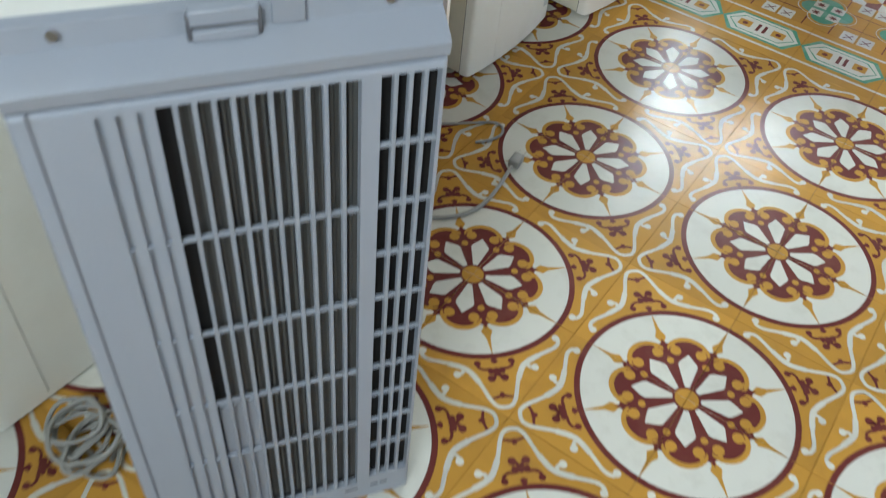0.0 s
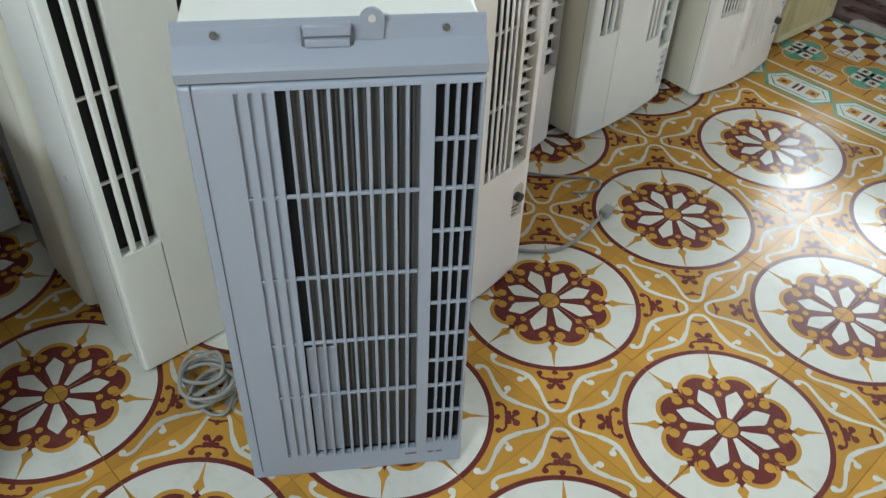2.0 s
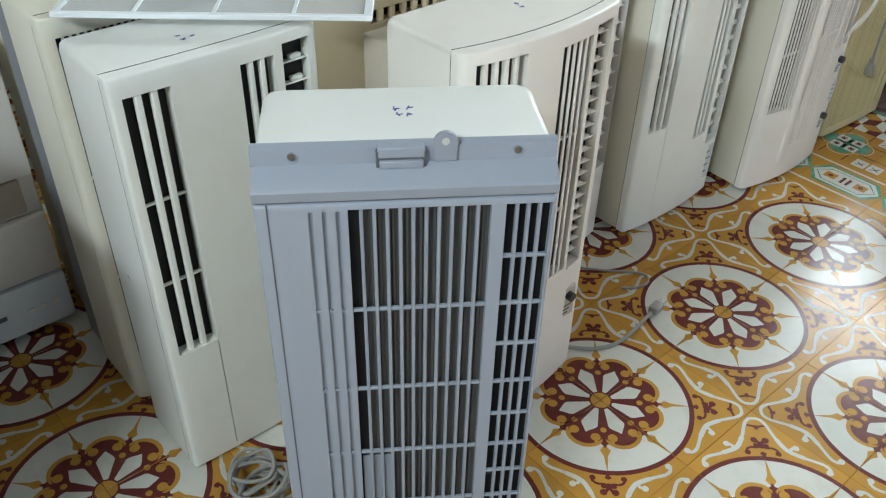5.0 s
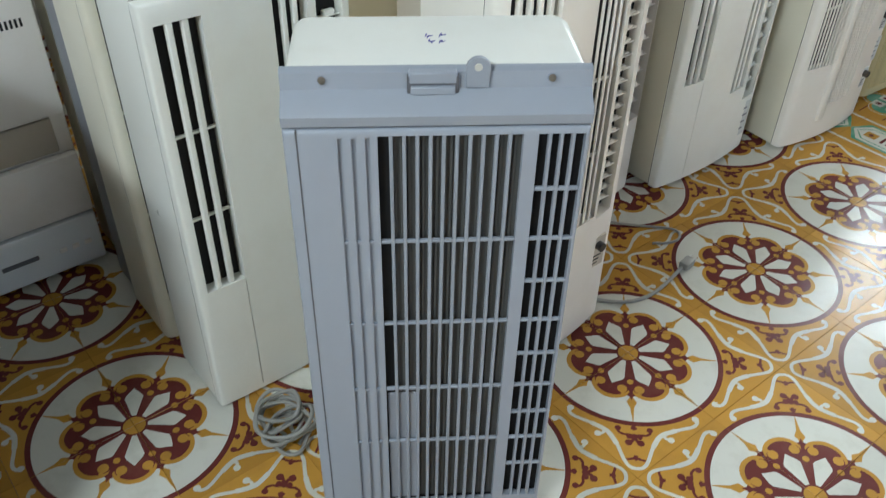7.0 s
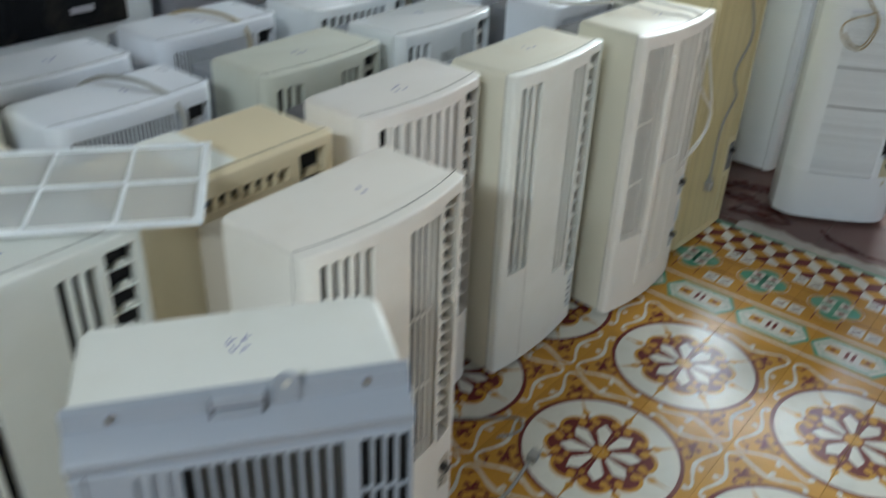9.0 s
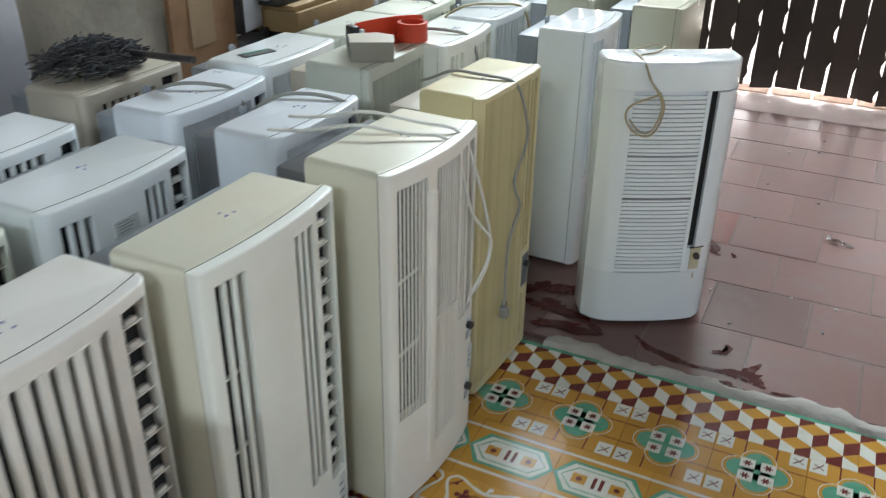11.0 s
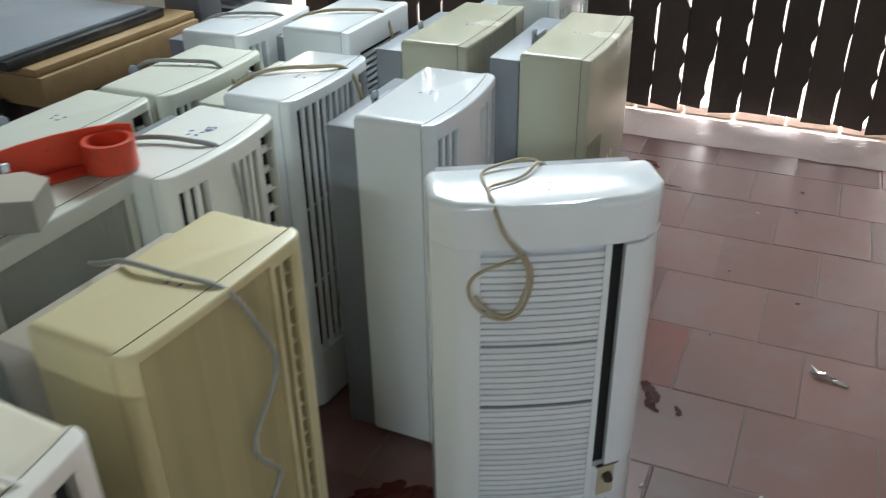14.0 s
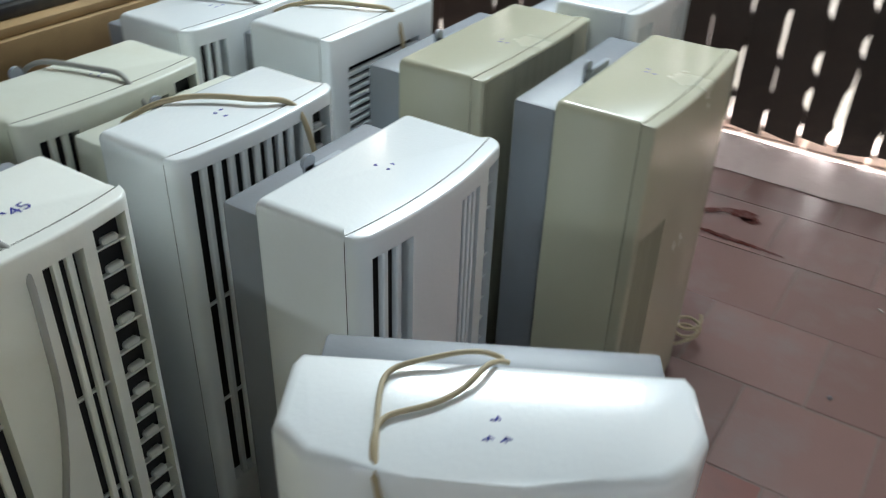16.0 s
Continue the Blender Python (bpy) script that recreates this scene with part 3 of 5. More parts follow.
def cube_tile():
    t = Tile(T, 0.155, ["ochre", "tilewhite", "maroon", "tilegreen"])
    w, hgt = T / 3, 0.068
    for row in range(-1, 3):
        for k in range(-1, 4):
            cx, cy = (k + 0.5 * (row % 2)) * w, row * hgt + 0.02
            top, mid = hgt * 0.68, hgt * 0.34
            a, b, c, d = (cx, cy), (cx + w / 2, cy + mid * 0.95), (cx, cy + top), (cx - w / 2, cy + mid * 0.95)
            t.poly([a, b, c, d], "ochre", 1)
            t.poly([a, d, (cx - w / 2, cy + mid * 0.95 - hgt * 0.66), (cx, cy - hgt * 0.66)], "tilewhite", 2)
            t.poly([a, (cx, cy - hgt * 0.66), (cx + w / 2, cy + mid * 0.95 - hgt * 0.66), b], "maroon", 2)
    t.poly([(0, 0.141), (T, 0.141), (T, 0.155), (0, 0.155)], "tilegreen", 4)
    return t.mesh("cube_tile")


# ---- red brick-tile floor, fence and yard ----
fence = thing("fence", pose(0, 4.16, 0), "dark weathered board fence with daylight in its gaps", "fence", kind="structure")
rnd = random.Random(5)
for k in range(40):
    x = -1.93 + 0.1165 * k + 0.018
    bm = bmesh.new()
    z_lo, top = 0.066 + rnd.uniform(-0.026, 0.024), 2.15 + rnd.uniform(-0.05, 0.05)
    wl, wr = 0.0, 0.1163
    lean = 0.0
    n = 72
    rows = []
    shut = []
    while len(shut) <= n:
        shut += [rnd.choice((0.8, 1.2, 1.7))] * rnd.randint(2, 5) + [0.0] * rnd.randint(1, 4)
    for j in range(n + 1):
        z = z_lo + (top - z_lo) * j / n
        nick_l = 0.0
        nick_r = 0.0078 * shut[j] + (0.026 * max(0.0, 1 - j / 10) if k == 15 else 0.0) + (0.02 if k == 22 else 0.0)
        rows.append((wl + lean * z + nick_l, wr + lean * z - nick_r, z))
    off = rnd.uniform(0, 0.004) + 0.008 * (k % 2)
    chip = (rnd.uniform(-0.022, 0.006), rnd.uniform(-0.022, 0.006))
    vs = [[bm.verts.new((a, y + off, z + (chip[s] if i == 0 else 0.0))) for s, a in enumerate((l, r)) for y in (0, 0.018)] for i, (l, r, z) in enumerate(rows)]
    for p, q in zip(vs, vs[1:]):
        for a, b in ((0, 2), (2, 3), (3, 1), (1, 0)):
            bm.faces.new((p[a], p[b], q[b], q[a]))
    bm.faces.new(vs[0])
    bm.faces.new(vs[-1][::-1])
    ob = part("board", bm, "oldwood", fence, "", False)
    ob.location.x = x
for z in (0.55, 1.75):
    part("rail", box(bmesh.new(), -2.0, 2.9, 0.032, 0.08, z, z + 0.07), "oldwood", fence, "", False)
sill = part("threshold", box(bmesh.new(), -2.0, 3.2, 4.12, 4.40, -0.2, 0.004, 0.003), "edging", None)
tagged(sill, "pale worn cement sill under the fence", "sill", kind="structure")
kerb = thing("brick_edging", pose(0, 4.245, 0.004), "row of pale bricks behind the fence foot", "edging", kind="structure")
me = mesh_of("brick", box(bmesh.new(), -0.096, 0.096, -0.04, 0.04, 0, 0.044, 0.007, 1), ["edging"])
for k in range(24):
    share("brick", me, kerb, pose(-1.85 + 0.2 * k, rnd.uniform(-0.006, 0.006), 0, 0, 0, rnd.uniform(-2, 2)))

bm = bmesh.new()
r = random.Random(14)
g0 = [[bm.verts.new((-2.0 + 0.1 * i, (3.90 if j == 0 else 3.905 + 0.043 * j) + r.uniform(-0.008, 0.008) * (j < 5), 0.0025 + ((0.013, 0.021, 0.026, 0.027, 0.022)[j - 1] + r.uniform(-0.005, 0.005) if j else 0.0))) for j in range(6)] for i in range(53)]
for p, q in zip(g0, g0[1:]):
    for a in range(5):
        bm.faces.new((p[a], q[a], q[a + 1], p[a + 1]))
ramp = part("cement_apron", bm, "paleramp", None)
tagged(ramp, "pale worn cement strip along the fence foot", "floor", kind="structure")

# ---- the air conditioners ----
H = 0.735


def slots3(w, zl=0.27, zt=0.70):
    return [("slot", 0.0850, 0.0865, 0.02, zl - 0.003, 1), ("slot", 0.025, 0.085, zl, zt, 3), ("slot", w - 0.135, w - 0.082, 0.20, zt, 3), ("louver", w - 0.066, w - 0.016, 0.16, zt + 0.012, 15)]


# near the camera at the start: the grey-fronted unit, turned towards the doorway
gm = pose(-0.039, -0.643, 0, 0, 0, 54.8)
g = thing("air_conditioner", gm, "air conditioner with bluish grey grille front and pale cream top", "air conditioner", "air conditioners on the floor")
W = 0.323
part("cover", prism(bmesh.new(), [(0.004, 0.036), (W - 0.004, 0.036), (W - 0.005, 0.146), (W - 0.010, 0.158), (W - 0.022, 0.165), (0.022, 0.165), (0.010, 0.158), (0.005, 0.146)], 0.01, 0.754, 0.010), "ivory", g, "pale cream cover")
bm = bmesh.new()
# bezel hood with its sloping top and upstand
prof = [(0.012, 0.0), (0.012, 0.70), (0.0, 0.704), (-0.002, 0.716), (0.001, 0.720), (0.024, 0.734), (0.026, 0.752), (0.030, 0.755), (0.036, 0.755), (0.036, 0.0)]
va = [bm.verts.new((0.0, y, z)) for y, z in prof]
vb = [bm.verts.new((W, y, z)) for y, z in prof]
for i in range(len(prof)):
    j = (i + 1) % len(prof)
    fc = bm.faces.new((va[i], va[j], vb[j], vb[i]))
    # the face behind the grille carries the inner shade as near-black colour
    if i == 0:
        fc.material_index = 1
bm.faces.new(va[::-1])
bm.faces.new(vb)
part("bezel", bm, ["grey", "vent"], g, "grey moulded hood, grille back with shade painted near-black")
GROOVES = (0.0560, 0.0705, 0.0850)
holes = [(0.098, 0.252, 0.045, 0.692), (0.268, 0.318, 0.055, 0.692)] + [(x, x + 0.0055, 0.05, 0.690) for x in GROOVES]
bm = front_plate(bmesh.new(), W, 0.004, 0.700, holes, 0.0, 0.004, 0.010, 0.004)
grille = part("grille_panel", bm, "grey", g)
part("cover_edge", box(bmesh.new(), 0.0135, 0.0150, -0.0008, 0.003, 0.02, 0.70), "darksteel", grille, "dark seam line", False)
me = mesh_of("grille_bar", box(bmesh.new(), -0.0021, 0.0021, 0.0, 0.007, 0.045, 0.692, 0.0008, 1), ["grey"])
for k in range(1, 11):
    share("grille_bar", me, grille, pose(0.098 + 0.014 * k, 0.0008, 0))
for k in range(1, 4):
    share("grille_bar", me, grille, pose(0.268 + 0.0125 * k, 0.0008, 0))
me = mesh_of("cross_bar", box(bmesh.new(), 0.0, 0.154, 0.001, 0.006, -0.0024, 0.0024, 0.001, 1), ["grey"])
for z in (0.19, 0.30, 0.42, 0.55):
    share("cross_bar", me, grille, pose(0.098, 0, z))
me = mesh_of("cross_bar", box(bmesh.new(), 0.0, 0.05, 0.001, 0.006, -0.0024, 0.0024, 0.001, 1), ["grey"])
for z in (0.13, 0.19, 0.245, 0.30, 0.36, 0.42, 0.485, 0.55, 0.62):
    share("cross_bar", me, grille, pose(0.268, 0, z))
part("groove_back", box(bmesh.new(), 0.050, 0.0965, 0.0042, 0.0060, 0.045, 0.695), "grey", grille, "shaded back of the three grooves", False)
me = mesh_of("groove_rib", box(bmesh.new(), -0.0027, 0.0027, 0.001, 0.0041, -0.002, 0.002), ["grey"])
for x in GROOVES:
    for z in (0.19, 0.30, 0.42, 0.55):
        share("groove_rib", me, grille, pose(x + 0.00275, 0, z))
part("coil", box(bmesh.new(), 0.113, 0.252, 0.0105, 0.0117, 0.05, 0.69), "fin", grille, "dusty grey cooling coil", False)
me = mesh_of("coil_fin", box(bmesh.new(), -0.0022, 0.0022, 0.0085, 0.0104, 0.055, 0.69, 0.001, 1), ["fin"])
for k in range(18):
    share("coil_fin", me, grille, pose(0.116 + 0.0076 * k, 0, 0), "dusty aluminium cooling fin" if k == 0 else "")
me = mesh_of("shutter_blade", box(bmesh.new(), 0, 0.012, 0.0075, 0.0105, 0.05, 0.285, 0.001, 1), ["grey"])
for x in (0.1, 0.114, 0.128):
    share("shutter_blade", me, grille, pose(x, 0, 0))
for x in (0.043, 0.28):
    part("screw", cylinder(bmesh.new(), pose(x, 0.0245, 0.745, 75), 0.0052, 0.006, 16, 0.004), "chrome", g)
bm = box(bmesh.new(), 0.1315, 0.1815, 0.0185, 0.03, 0.7415, 0.7545, 0.0015, 1)
box(bm, 0.1335, 0.1795, 0.0150, 0.022, 0.7312, 0.7400, 0.001, 1)
part("catch", bm, "grey", g)
# solid dark block behind the catch, standing in for the shade around it
part("catch_gap", box(bmesh.new(), 0.1300, 0.1835, 0.0190, 0.0265, 0.7292, 0.7505, 0.001, 1), "darksteel", g, "dark block for the shade round the catch", False)
bm = box(bmesh.new(), 0.1905, 0.2155, 0.0212, 0.0258, 0.735, 0.757, 0.001, 1)
cylinder(bm, pose(0.203, 0.0235, 0.757, 90), 0.0128, 0.0045)
part("hook", bm, "grey", g)
part("hook_hole", cylinder(bmesh.new(), pose(0.203, 0.0209, 0.759, 90), 0.0042, 0.001), "tilewhite", g, "", False)
bm = bmesh.new()
for k, (x, y) in enumerate(((0.155, 0.105), (0.170, 0.107), (0.158, 0.092), (0.169, 0.091))):
    for s in range(3):
        mm = pose(x + (-0.002, 0.002, 0.0)[s], y + (0.002, 0.0, -0.002)[s] * (1 - 2 * (k % 2)), 0.7543, 0, 0, (80, 15, 70 + 25 * k)[s]) @ Matrix.Diagonal((0.0066 - 0.0008 * k, 0.0014, 0.0004, 1))
        bmesh.ops.create_cube(bm, size=1.0, matrix=mm)
part("price_mark", bm, "ink", g, "blue pen marks", False)
bm = bmesh.new()
for x in (0.235, 0.27, 0.283):
    box(bm, x, x + 0.018 if x < 0.25 else x + 0.01, -0.0004, 0.002, 0.030, 0.034)
part("print", bm, "darksteel", g, "tiny dark print", False)

UNITS = [
    # x, y0, y1, depth, height, cover, rz, bow, label
    dict(x=-0.339, y=-0.665, w=0.305, d=0.16, h=0.735, c="ivory", bow=0.004, r=0.006, rear=(0.022, "grey", 0.01), s="A", l="ivory air conditioner with three dark slots and smooth front"),
    dict(x=-0.545, y=-0.67, w=0.31, d=0.16, h=0.745, c="cream", bow=0.0, r=0.02, rear=(0.10, "steel", 0.03), s="fine", l="aged cream air conditioner standing behind an ivory one"),
    dict(x=-0.115, y=-0.285, w=0.32, d=0.165, h=0.742, c="warmwhite", bow=0.022, r=0.01, rear=(0.07, "tan", 0.05), s="U2", l="cream air conditioner with ribbed front and tall louvre column"),
    dict(x=-0.375, y=0.09, w=0.33, d=0.155, h=0.735, c="pinkcream", bow=0.02, r=0.025, rear=(0.06, "darksteel", 0.04), s="round", l="off-white air conditioner with wide rounded front slots"),
    dict(x=-0.32, y=0.448, w=0.334, d=0.165, h=0.733, c="cream", bow=0.014, r=0.008, f="ivory", rear=(0.07, "steel", 0.04), s="slots", sticker=(0.288, 0.316, 0.05, 0.145), l="yellowed cream air conditioner with slots and louvre column"),
    dict(x=-0.25, y=0.838, w=0.33, d=0.18, h=0.742, c="cream", bow=0.02, r=0.01, rz=87, f="warmwhite", rear=(0.07, "darksteel", 0.035), s="U4", sticker=(0.292, 0.318, 0.17, 0.235), l="cream air conditioner with fine slats and white cord on top"),
    dict(x=-0.262, y=1.252, w=0.315, d=0.155, h=0.755, c="yellow", bow=0.004, r=0.02, rz=87, rear=(0.08, "tan", 0.05), s="Y", l="yellowed air conditioner with finely ribbed front and hanging plug"),
    dict(x=-0.38, y=-0.352, w=0.378, d=0.185, h=0.735, c="yellowtop", bow=0.0, r=0.01, rear=(0.06, "tan", 0.03), s="PY", l="sun-yellowed air conditioner with small slots near its top"),
    dict(x=-0.70, y=-0.285, w=0.32, d=0.16, h=0.735, c="bluewhite", bow=0.012, r=0.03, rear=(0.06, "steel", 0.03), s="finew", l="white air conditioner with finely slatted front"),
    dict(x=-0.65, y=0.11, w=0.32, d=0.17, h=0.735, c="greencream", bow=0.016, r=0.02, rear=(0.08, "steel", 0.035), s="slots", l="greenish cream air conditioner with slots at both ends"),
    dict(x=-0.645, y=0.48, w=0.33, d=0.165, h=0.735, c="white", bow=0.016, r=0.02, rear=(0.08, "steel", 0.035), s="slots", sticker=(0.118, 0.172, 0.648, 0.676), l="white air conditioner with front slots and small label"),
    dict(x=-0.935, y=-0.29, w=0.315, d=0.17, h=0.735, c="bluewhite", bow=0.01, r=0.03, rear=(0.05, "steel", 0.03), s="finew", l="glossy white air conditioner among the back rows"),
    dict(x=-0.965, y=0.10, w=0.32, d=0.17, h=0.735, c="bluewhite", bow=0.01, r=0.03, rear=(0.05, "steel", 0.03), s="finew", l="white air conditioner wrapped in clear film among back rows"),
    dict(x=-0.91, y=0.48, w=0.33, d=0.18, h=0.735, c="white", bow=0.016, r=0.03, rear=(0.05, "steel", 0.03), s="ovals", l="white air conditioner with small slots in its rounded front"),
    dict(x=-0.53, y=0.91, w=0.31, d=0.15, h=0.735, c="bluewhite", bow=0.014, r=0.025, rear=(0.06, "darksteel", 0.03), s="finew", l="white air conditioner with finely ribbed rounded front", hook=True),
    dict(x=-0.79, y=0.92, w=0.325, d=0.16, h=0.735, c="bluewhite", bow=0.014, r=0.025, rear=(0.06, "steel", 0.03), s="finew", l="white air conditioner with fine slats and grey cord", hook=True),
    dict(x=-1.035, y=0.93, w=0.31, d=0.18, h=0.735, c="tan", bow=0.0, r=0.015, rear=(0.06, "steel", 0.03), s="PY", l="brownish cream air conditioner under a dusty mop head"),
    dict(x=-0.83, y=1.275, w=0.325, d=0.17, h=0.74, c="white", bow=0.014, r=0.03, rear=(0.06, "steel", 0.03), s="finew", l="glossy white air conditioner with a flat card on top", hook=True),
    dict(x=-0.585, y=1.345, w=0.325, d=0.18, h=0.75, c="greencream", bow=0.0, r=0.008, rear=(0.05, "tan", 0.03), s="BX", l="beige box-shaped air conditioner with ribbed front"),
    dict(x=-0.82, y=1.63, w=0.31, d=0.16, h=0.735, c="greencream", bow=0.01, r=0.02, rear=(0.07, "steel", 0.03), s="slots", l="pale green-cream air conditioner with grey cord on top", hook=True),
    dict(x=-0.525, y=1.62, w=0.298, d=0.165, h=0.75, c="ivory", bow=0.016, r=0.02, rear=(0.06, "steel", 0.025), s="slots", l="ivory air conditioner with dark slots and louvre column"),
    dict(x=-0.56, y=2.01, w=0.315, d=0.155, h=0.735, c="white", bow=0.012, r=0.02, rear=(0.07, "greencream", 0.03), s="ovals", l="white air conditioner with a row of oval slots", hook=True),
    dict(x=-0.262, y=2.0, w=0.312, d=0.16, h=0.735, c="white", bow=0.016, r=0.018, rear=(0.065, "steel", 0.03), s="WW", l="white air conditioner with dark slots and grey steel back", hook=True),
    dict(x=-0.81, y=1.96, w=0.33, d=0.17, h=0.73, c="greencream", bow=0.012, r=0.02, rear=(0.06, "steel", 0.03), s="slots", l="greenish cream air conditioner with dark cord on top", hook=True),
    dict(x=-0.41, y=2.507, w=0.40, d=0.17, h=0.72, c="khaki", bow=0.006, r=0.006, rear=(0.07, "steel", 0.03), s="fineC", l="khaki beige air conditioner with finely ribbed front", hook=True),
    dict(x=-0.12, y=2.507, w=0.40, d=0.165, h=0.72, c="khaki", bow=0.010, r=0.006, rear=(0.075, "steel", 0.02), s="C3", l="large khaki air conditioner with glossy front and grey back", hook=True),
    dict(x=-0.69, y=2.465, w=0.32, d=0.19, h=0.735, c="white", bow=0.0, r=0.008, rear=(0.05, "steel", 0.03), s="rows", l="white air conditioner with horizontal slots and tan cord"),
    dict(x=-0.91, y=2.35, w=0.31, d=0.18, h=0.735, c="white", bow=0.008, r=0.02, rear=(0.05, "steel", 0.03), s="slots", l="white air conditioner with dark slots in the back row"),
    dict(x=-0.33, y=2.93, w=0.33, d=0.17, h=0.735, c="white", bow=0.01, r=0.02, rear=(0.06, "steel", 0.03), s="slots", l="white air conditioner standing behind the khaki ones"),
]


def vents_for(s, w, h):
    zt = h - 0.03
    if s == "A":
        return [("slot", 0.0795, 0.0812, 0.02, 0.262, 1), ("slot", 0.016, 0.08, 0.265, zt, 3), ("slot", w - 0.125, w - 0.072, 0.30, zt, 3), ("louver", w - 0.058, w - 0.014, 0.25, zt + 0.012, 14)]
    if s == "U2":
        return [("slot", 0.022, 0.105, 0.30, h - 0.02, 5), ("fine", 0.175, 0.245, 0.28, zt, 5), ("louver", w - 0.066, w - 0.022, 0.27, zt + 0.01, 20), ("control", w - 0.062, w - 0.026, 0.15, 0.22, "tan")]
    if s == "round":
        return [("arch", 0.03, 0.235, 0.2, h - 0.026, 8), ("louver", w - 0.07, w - 0.02, 0.2, zt + 0.01, 14)]
    if s == "slots":
        return slots3(w, 0.27, zt)
    if s == "U4":
        return [("fine", 0.020, 0.102, 0.22, h - 0.032, 8), ("fine", 0.134, 0.222, 0.40, h - 0.028, 9), ("ribs", 0.134, 0.222, 0.10, 0.396, 9), ("slot", 0.236, 0.262, 0.34, h - 0.024, 2), ("slot", 0.272, 0.302, 0.34, h - 0.022, 1), ("panel", 0.104, 0.131, 0.06, h - 0.06, 0), ("control", 0.275, 0.302, 0.10, 0.155, "label"), ("control", 0.272, 0.306, 0.26, 0.315, "label")]
    if s == "Y":
        return [("ribs", 0.015, 0.235, 0.03, h - 0.012, 30), ("louver", 0.262, 0.282, 0.30, zt + 0.01, 16), ("slot", 0.245, 0.256, 0.30, zt + 0.01, 1), ("control", 0.252, 0.288, 0.19, 0.28, "darksteel"), ("slot", 0.255, 0.268, 0.05, 0.17, 1)]
    if s == "PY":
        return [("slot", w - 0.26, w - 0.10, h - 0.052, h - 0.03, 7), ("louver", w - 0.077, w - 0.022, h - 0.20, h - 0.018, 4)]
    if s == "finew":
        return [("fine", 0.03, w - 0.085, 0.15, zt, 26), ("louver", w - 0.07, w - 0.02, 0.2, zt, 12)]
    if s == "ovals":
        return [("slot", 0.02, 0.225, 0.15, h - 0.022, 9), ("louver", w - 0.065, w - 0.02, 0.2, zt + 0.008, 14)]
    if s == "BX":
        return [("fine", 0.015, w - 0.07, 0.05, h - 0.03, 34), ("louver", w - 0.055, w - 0.012, 0.2, zt, 12)]
    if s == "WW":
        return [("slot", 0.018, 0.085, 0.3, zt, 3), ("slot", w - 0.125, w - 0.075, 0.05, zt, 4), ("louver", w - 0.05, w - 0.014, 0.1, zt + 0.012, 16)]
    if s == "fineC":
        return [("fine", 0.006, w - 0.08, 0.05, h - 0.006, 34)]
    if s == "C3":
        return [("ribs", 0.012, 0.11, 0.03, h - 0.20, 18)]
    if s == "rows":
        return [("rows", 0.05, 0.27, 0.2, h - 0.06, 30)]
    return [("fine", 0.02, w - 0.03, 0.1, h - 0.03, 24)]


for k, u in enumerate(UNITS):
    base = pose(u["x"], u["y"], 0, 0, 0, u.get("rz", 90))
    mk = (u["w"] * 0.5 + 0.02 * ((k * 7) % 3 - 1), u["d"] * 0.42 + 0.012 * ((k * 5) % 3 - 1))
    unit = ac_unit(base, u["w"], u["d"], u["h"], u["c"], u["l"], u.get("rear"), u["bow"], u["r"], vents_for(u["s"], u["w"], u["h"]), mk, hook=u.get("hook", False), front_mat=u.get("f"))

    if "sticker" in u:
        x0, x1, z0, z1 = u["sticker"]
        y = front_y((x0 + x1) / 2, u["w"], u["bow"], u["r"])
        st = part("sticker", box(bmesh.new(), x0, x1, y - 0.0008, y + 0.002, z0, z1), "label", unit, "pale printed sticker", False)
        bm = bmesh.new()
        for q in range(4):
            z = z0 + (z1 - z0) * (0.18 + 0.2 * q)
            box(bm, x0 + (x1 - x0) * 0.14, x0 + (x1 - x0) * (0.62 + 0.09 * (q * 7 % 3)), y - 0.0012, y, z, z + (z1 - z0) * 0.05)
        part("print", bm, "steel", st, "tiny grey print lines", False)

# the white unit that stands alone on the red floor
wm = pose(-0.126, 1.701, 0, 0, 0, 29.6)
wh = thing("air_conditioner", wm, "glossy white air conditioner with horizontal slats standing alone", "air conditioner", "air conditioners on the floor")
W = 0.352
shape = [(0.0, 0.045), (0.03, 0.012), (0.06, 0.002), (0.12, -0.004), (0.2, -0.006), (0.27, -0.002), (0.31, 0.008), (0.335, 0.028), (W, 0.06)]
bm = prism(bmesh.new(), [(x, y + 0.02) for x, y in shape] + [(W, 0.12), (W - 0.006, 0.135), (0.006, 0.135), (0.0, 0.12)], 0.012, 0.6715, 0.0)
part("cover", bm, "white", wh)
bm = prism(bmesh.new(), shape + [(W, 0.12), (W - 0.006, 0.135), (0.006, 0.135), (0.0, 0.12)], 0.672, 0.744, 0.012)
part("hood", bm, "white", wh)


def w_front(x):
    for (a, p), (b, q) in zip(shape, shape[1:]):
        if a <= x <= b:
            return p + (q - p) * (x - a) / (b - a)
    return 0.05


def w_plate(bm, x0, x1, z0, z1, out, thick, n=8):
    rows = []
    for k in range(n + 1):
        x = x0 + (x1 - x0) * k / n
        y = w_front(x)
        rows.append([bm.verts.new((x, yy, z)) for yy, z in ((y - out, z0), (y - out, z1), (y - out + thick, z1), (y - out + thick, z0))])
    for p, q in zip(rows, rows[1:]):
        for a in range(4):
            b = (a + 1) % 4
            bm.faces.new((p[a], q[a], q[b], p[b]))
    bm.faces.new(rows[0])
    bm.faces.new(rows[-1][::-1])
    return bm


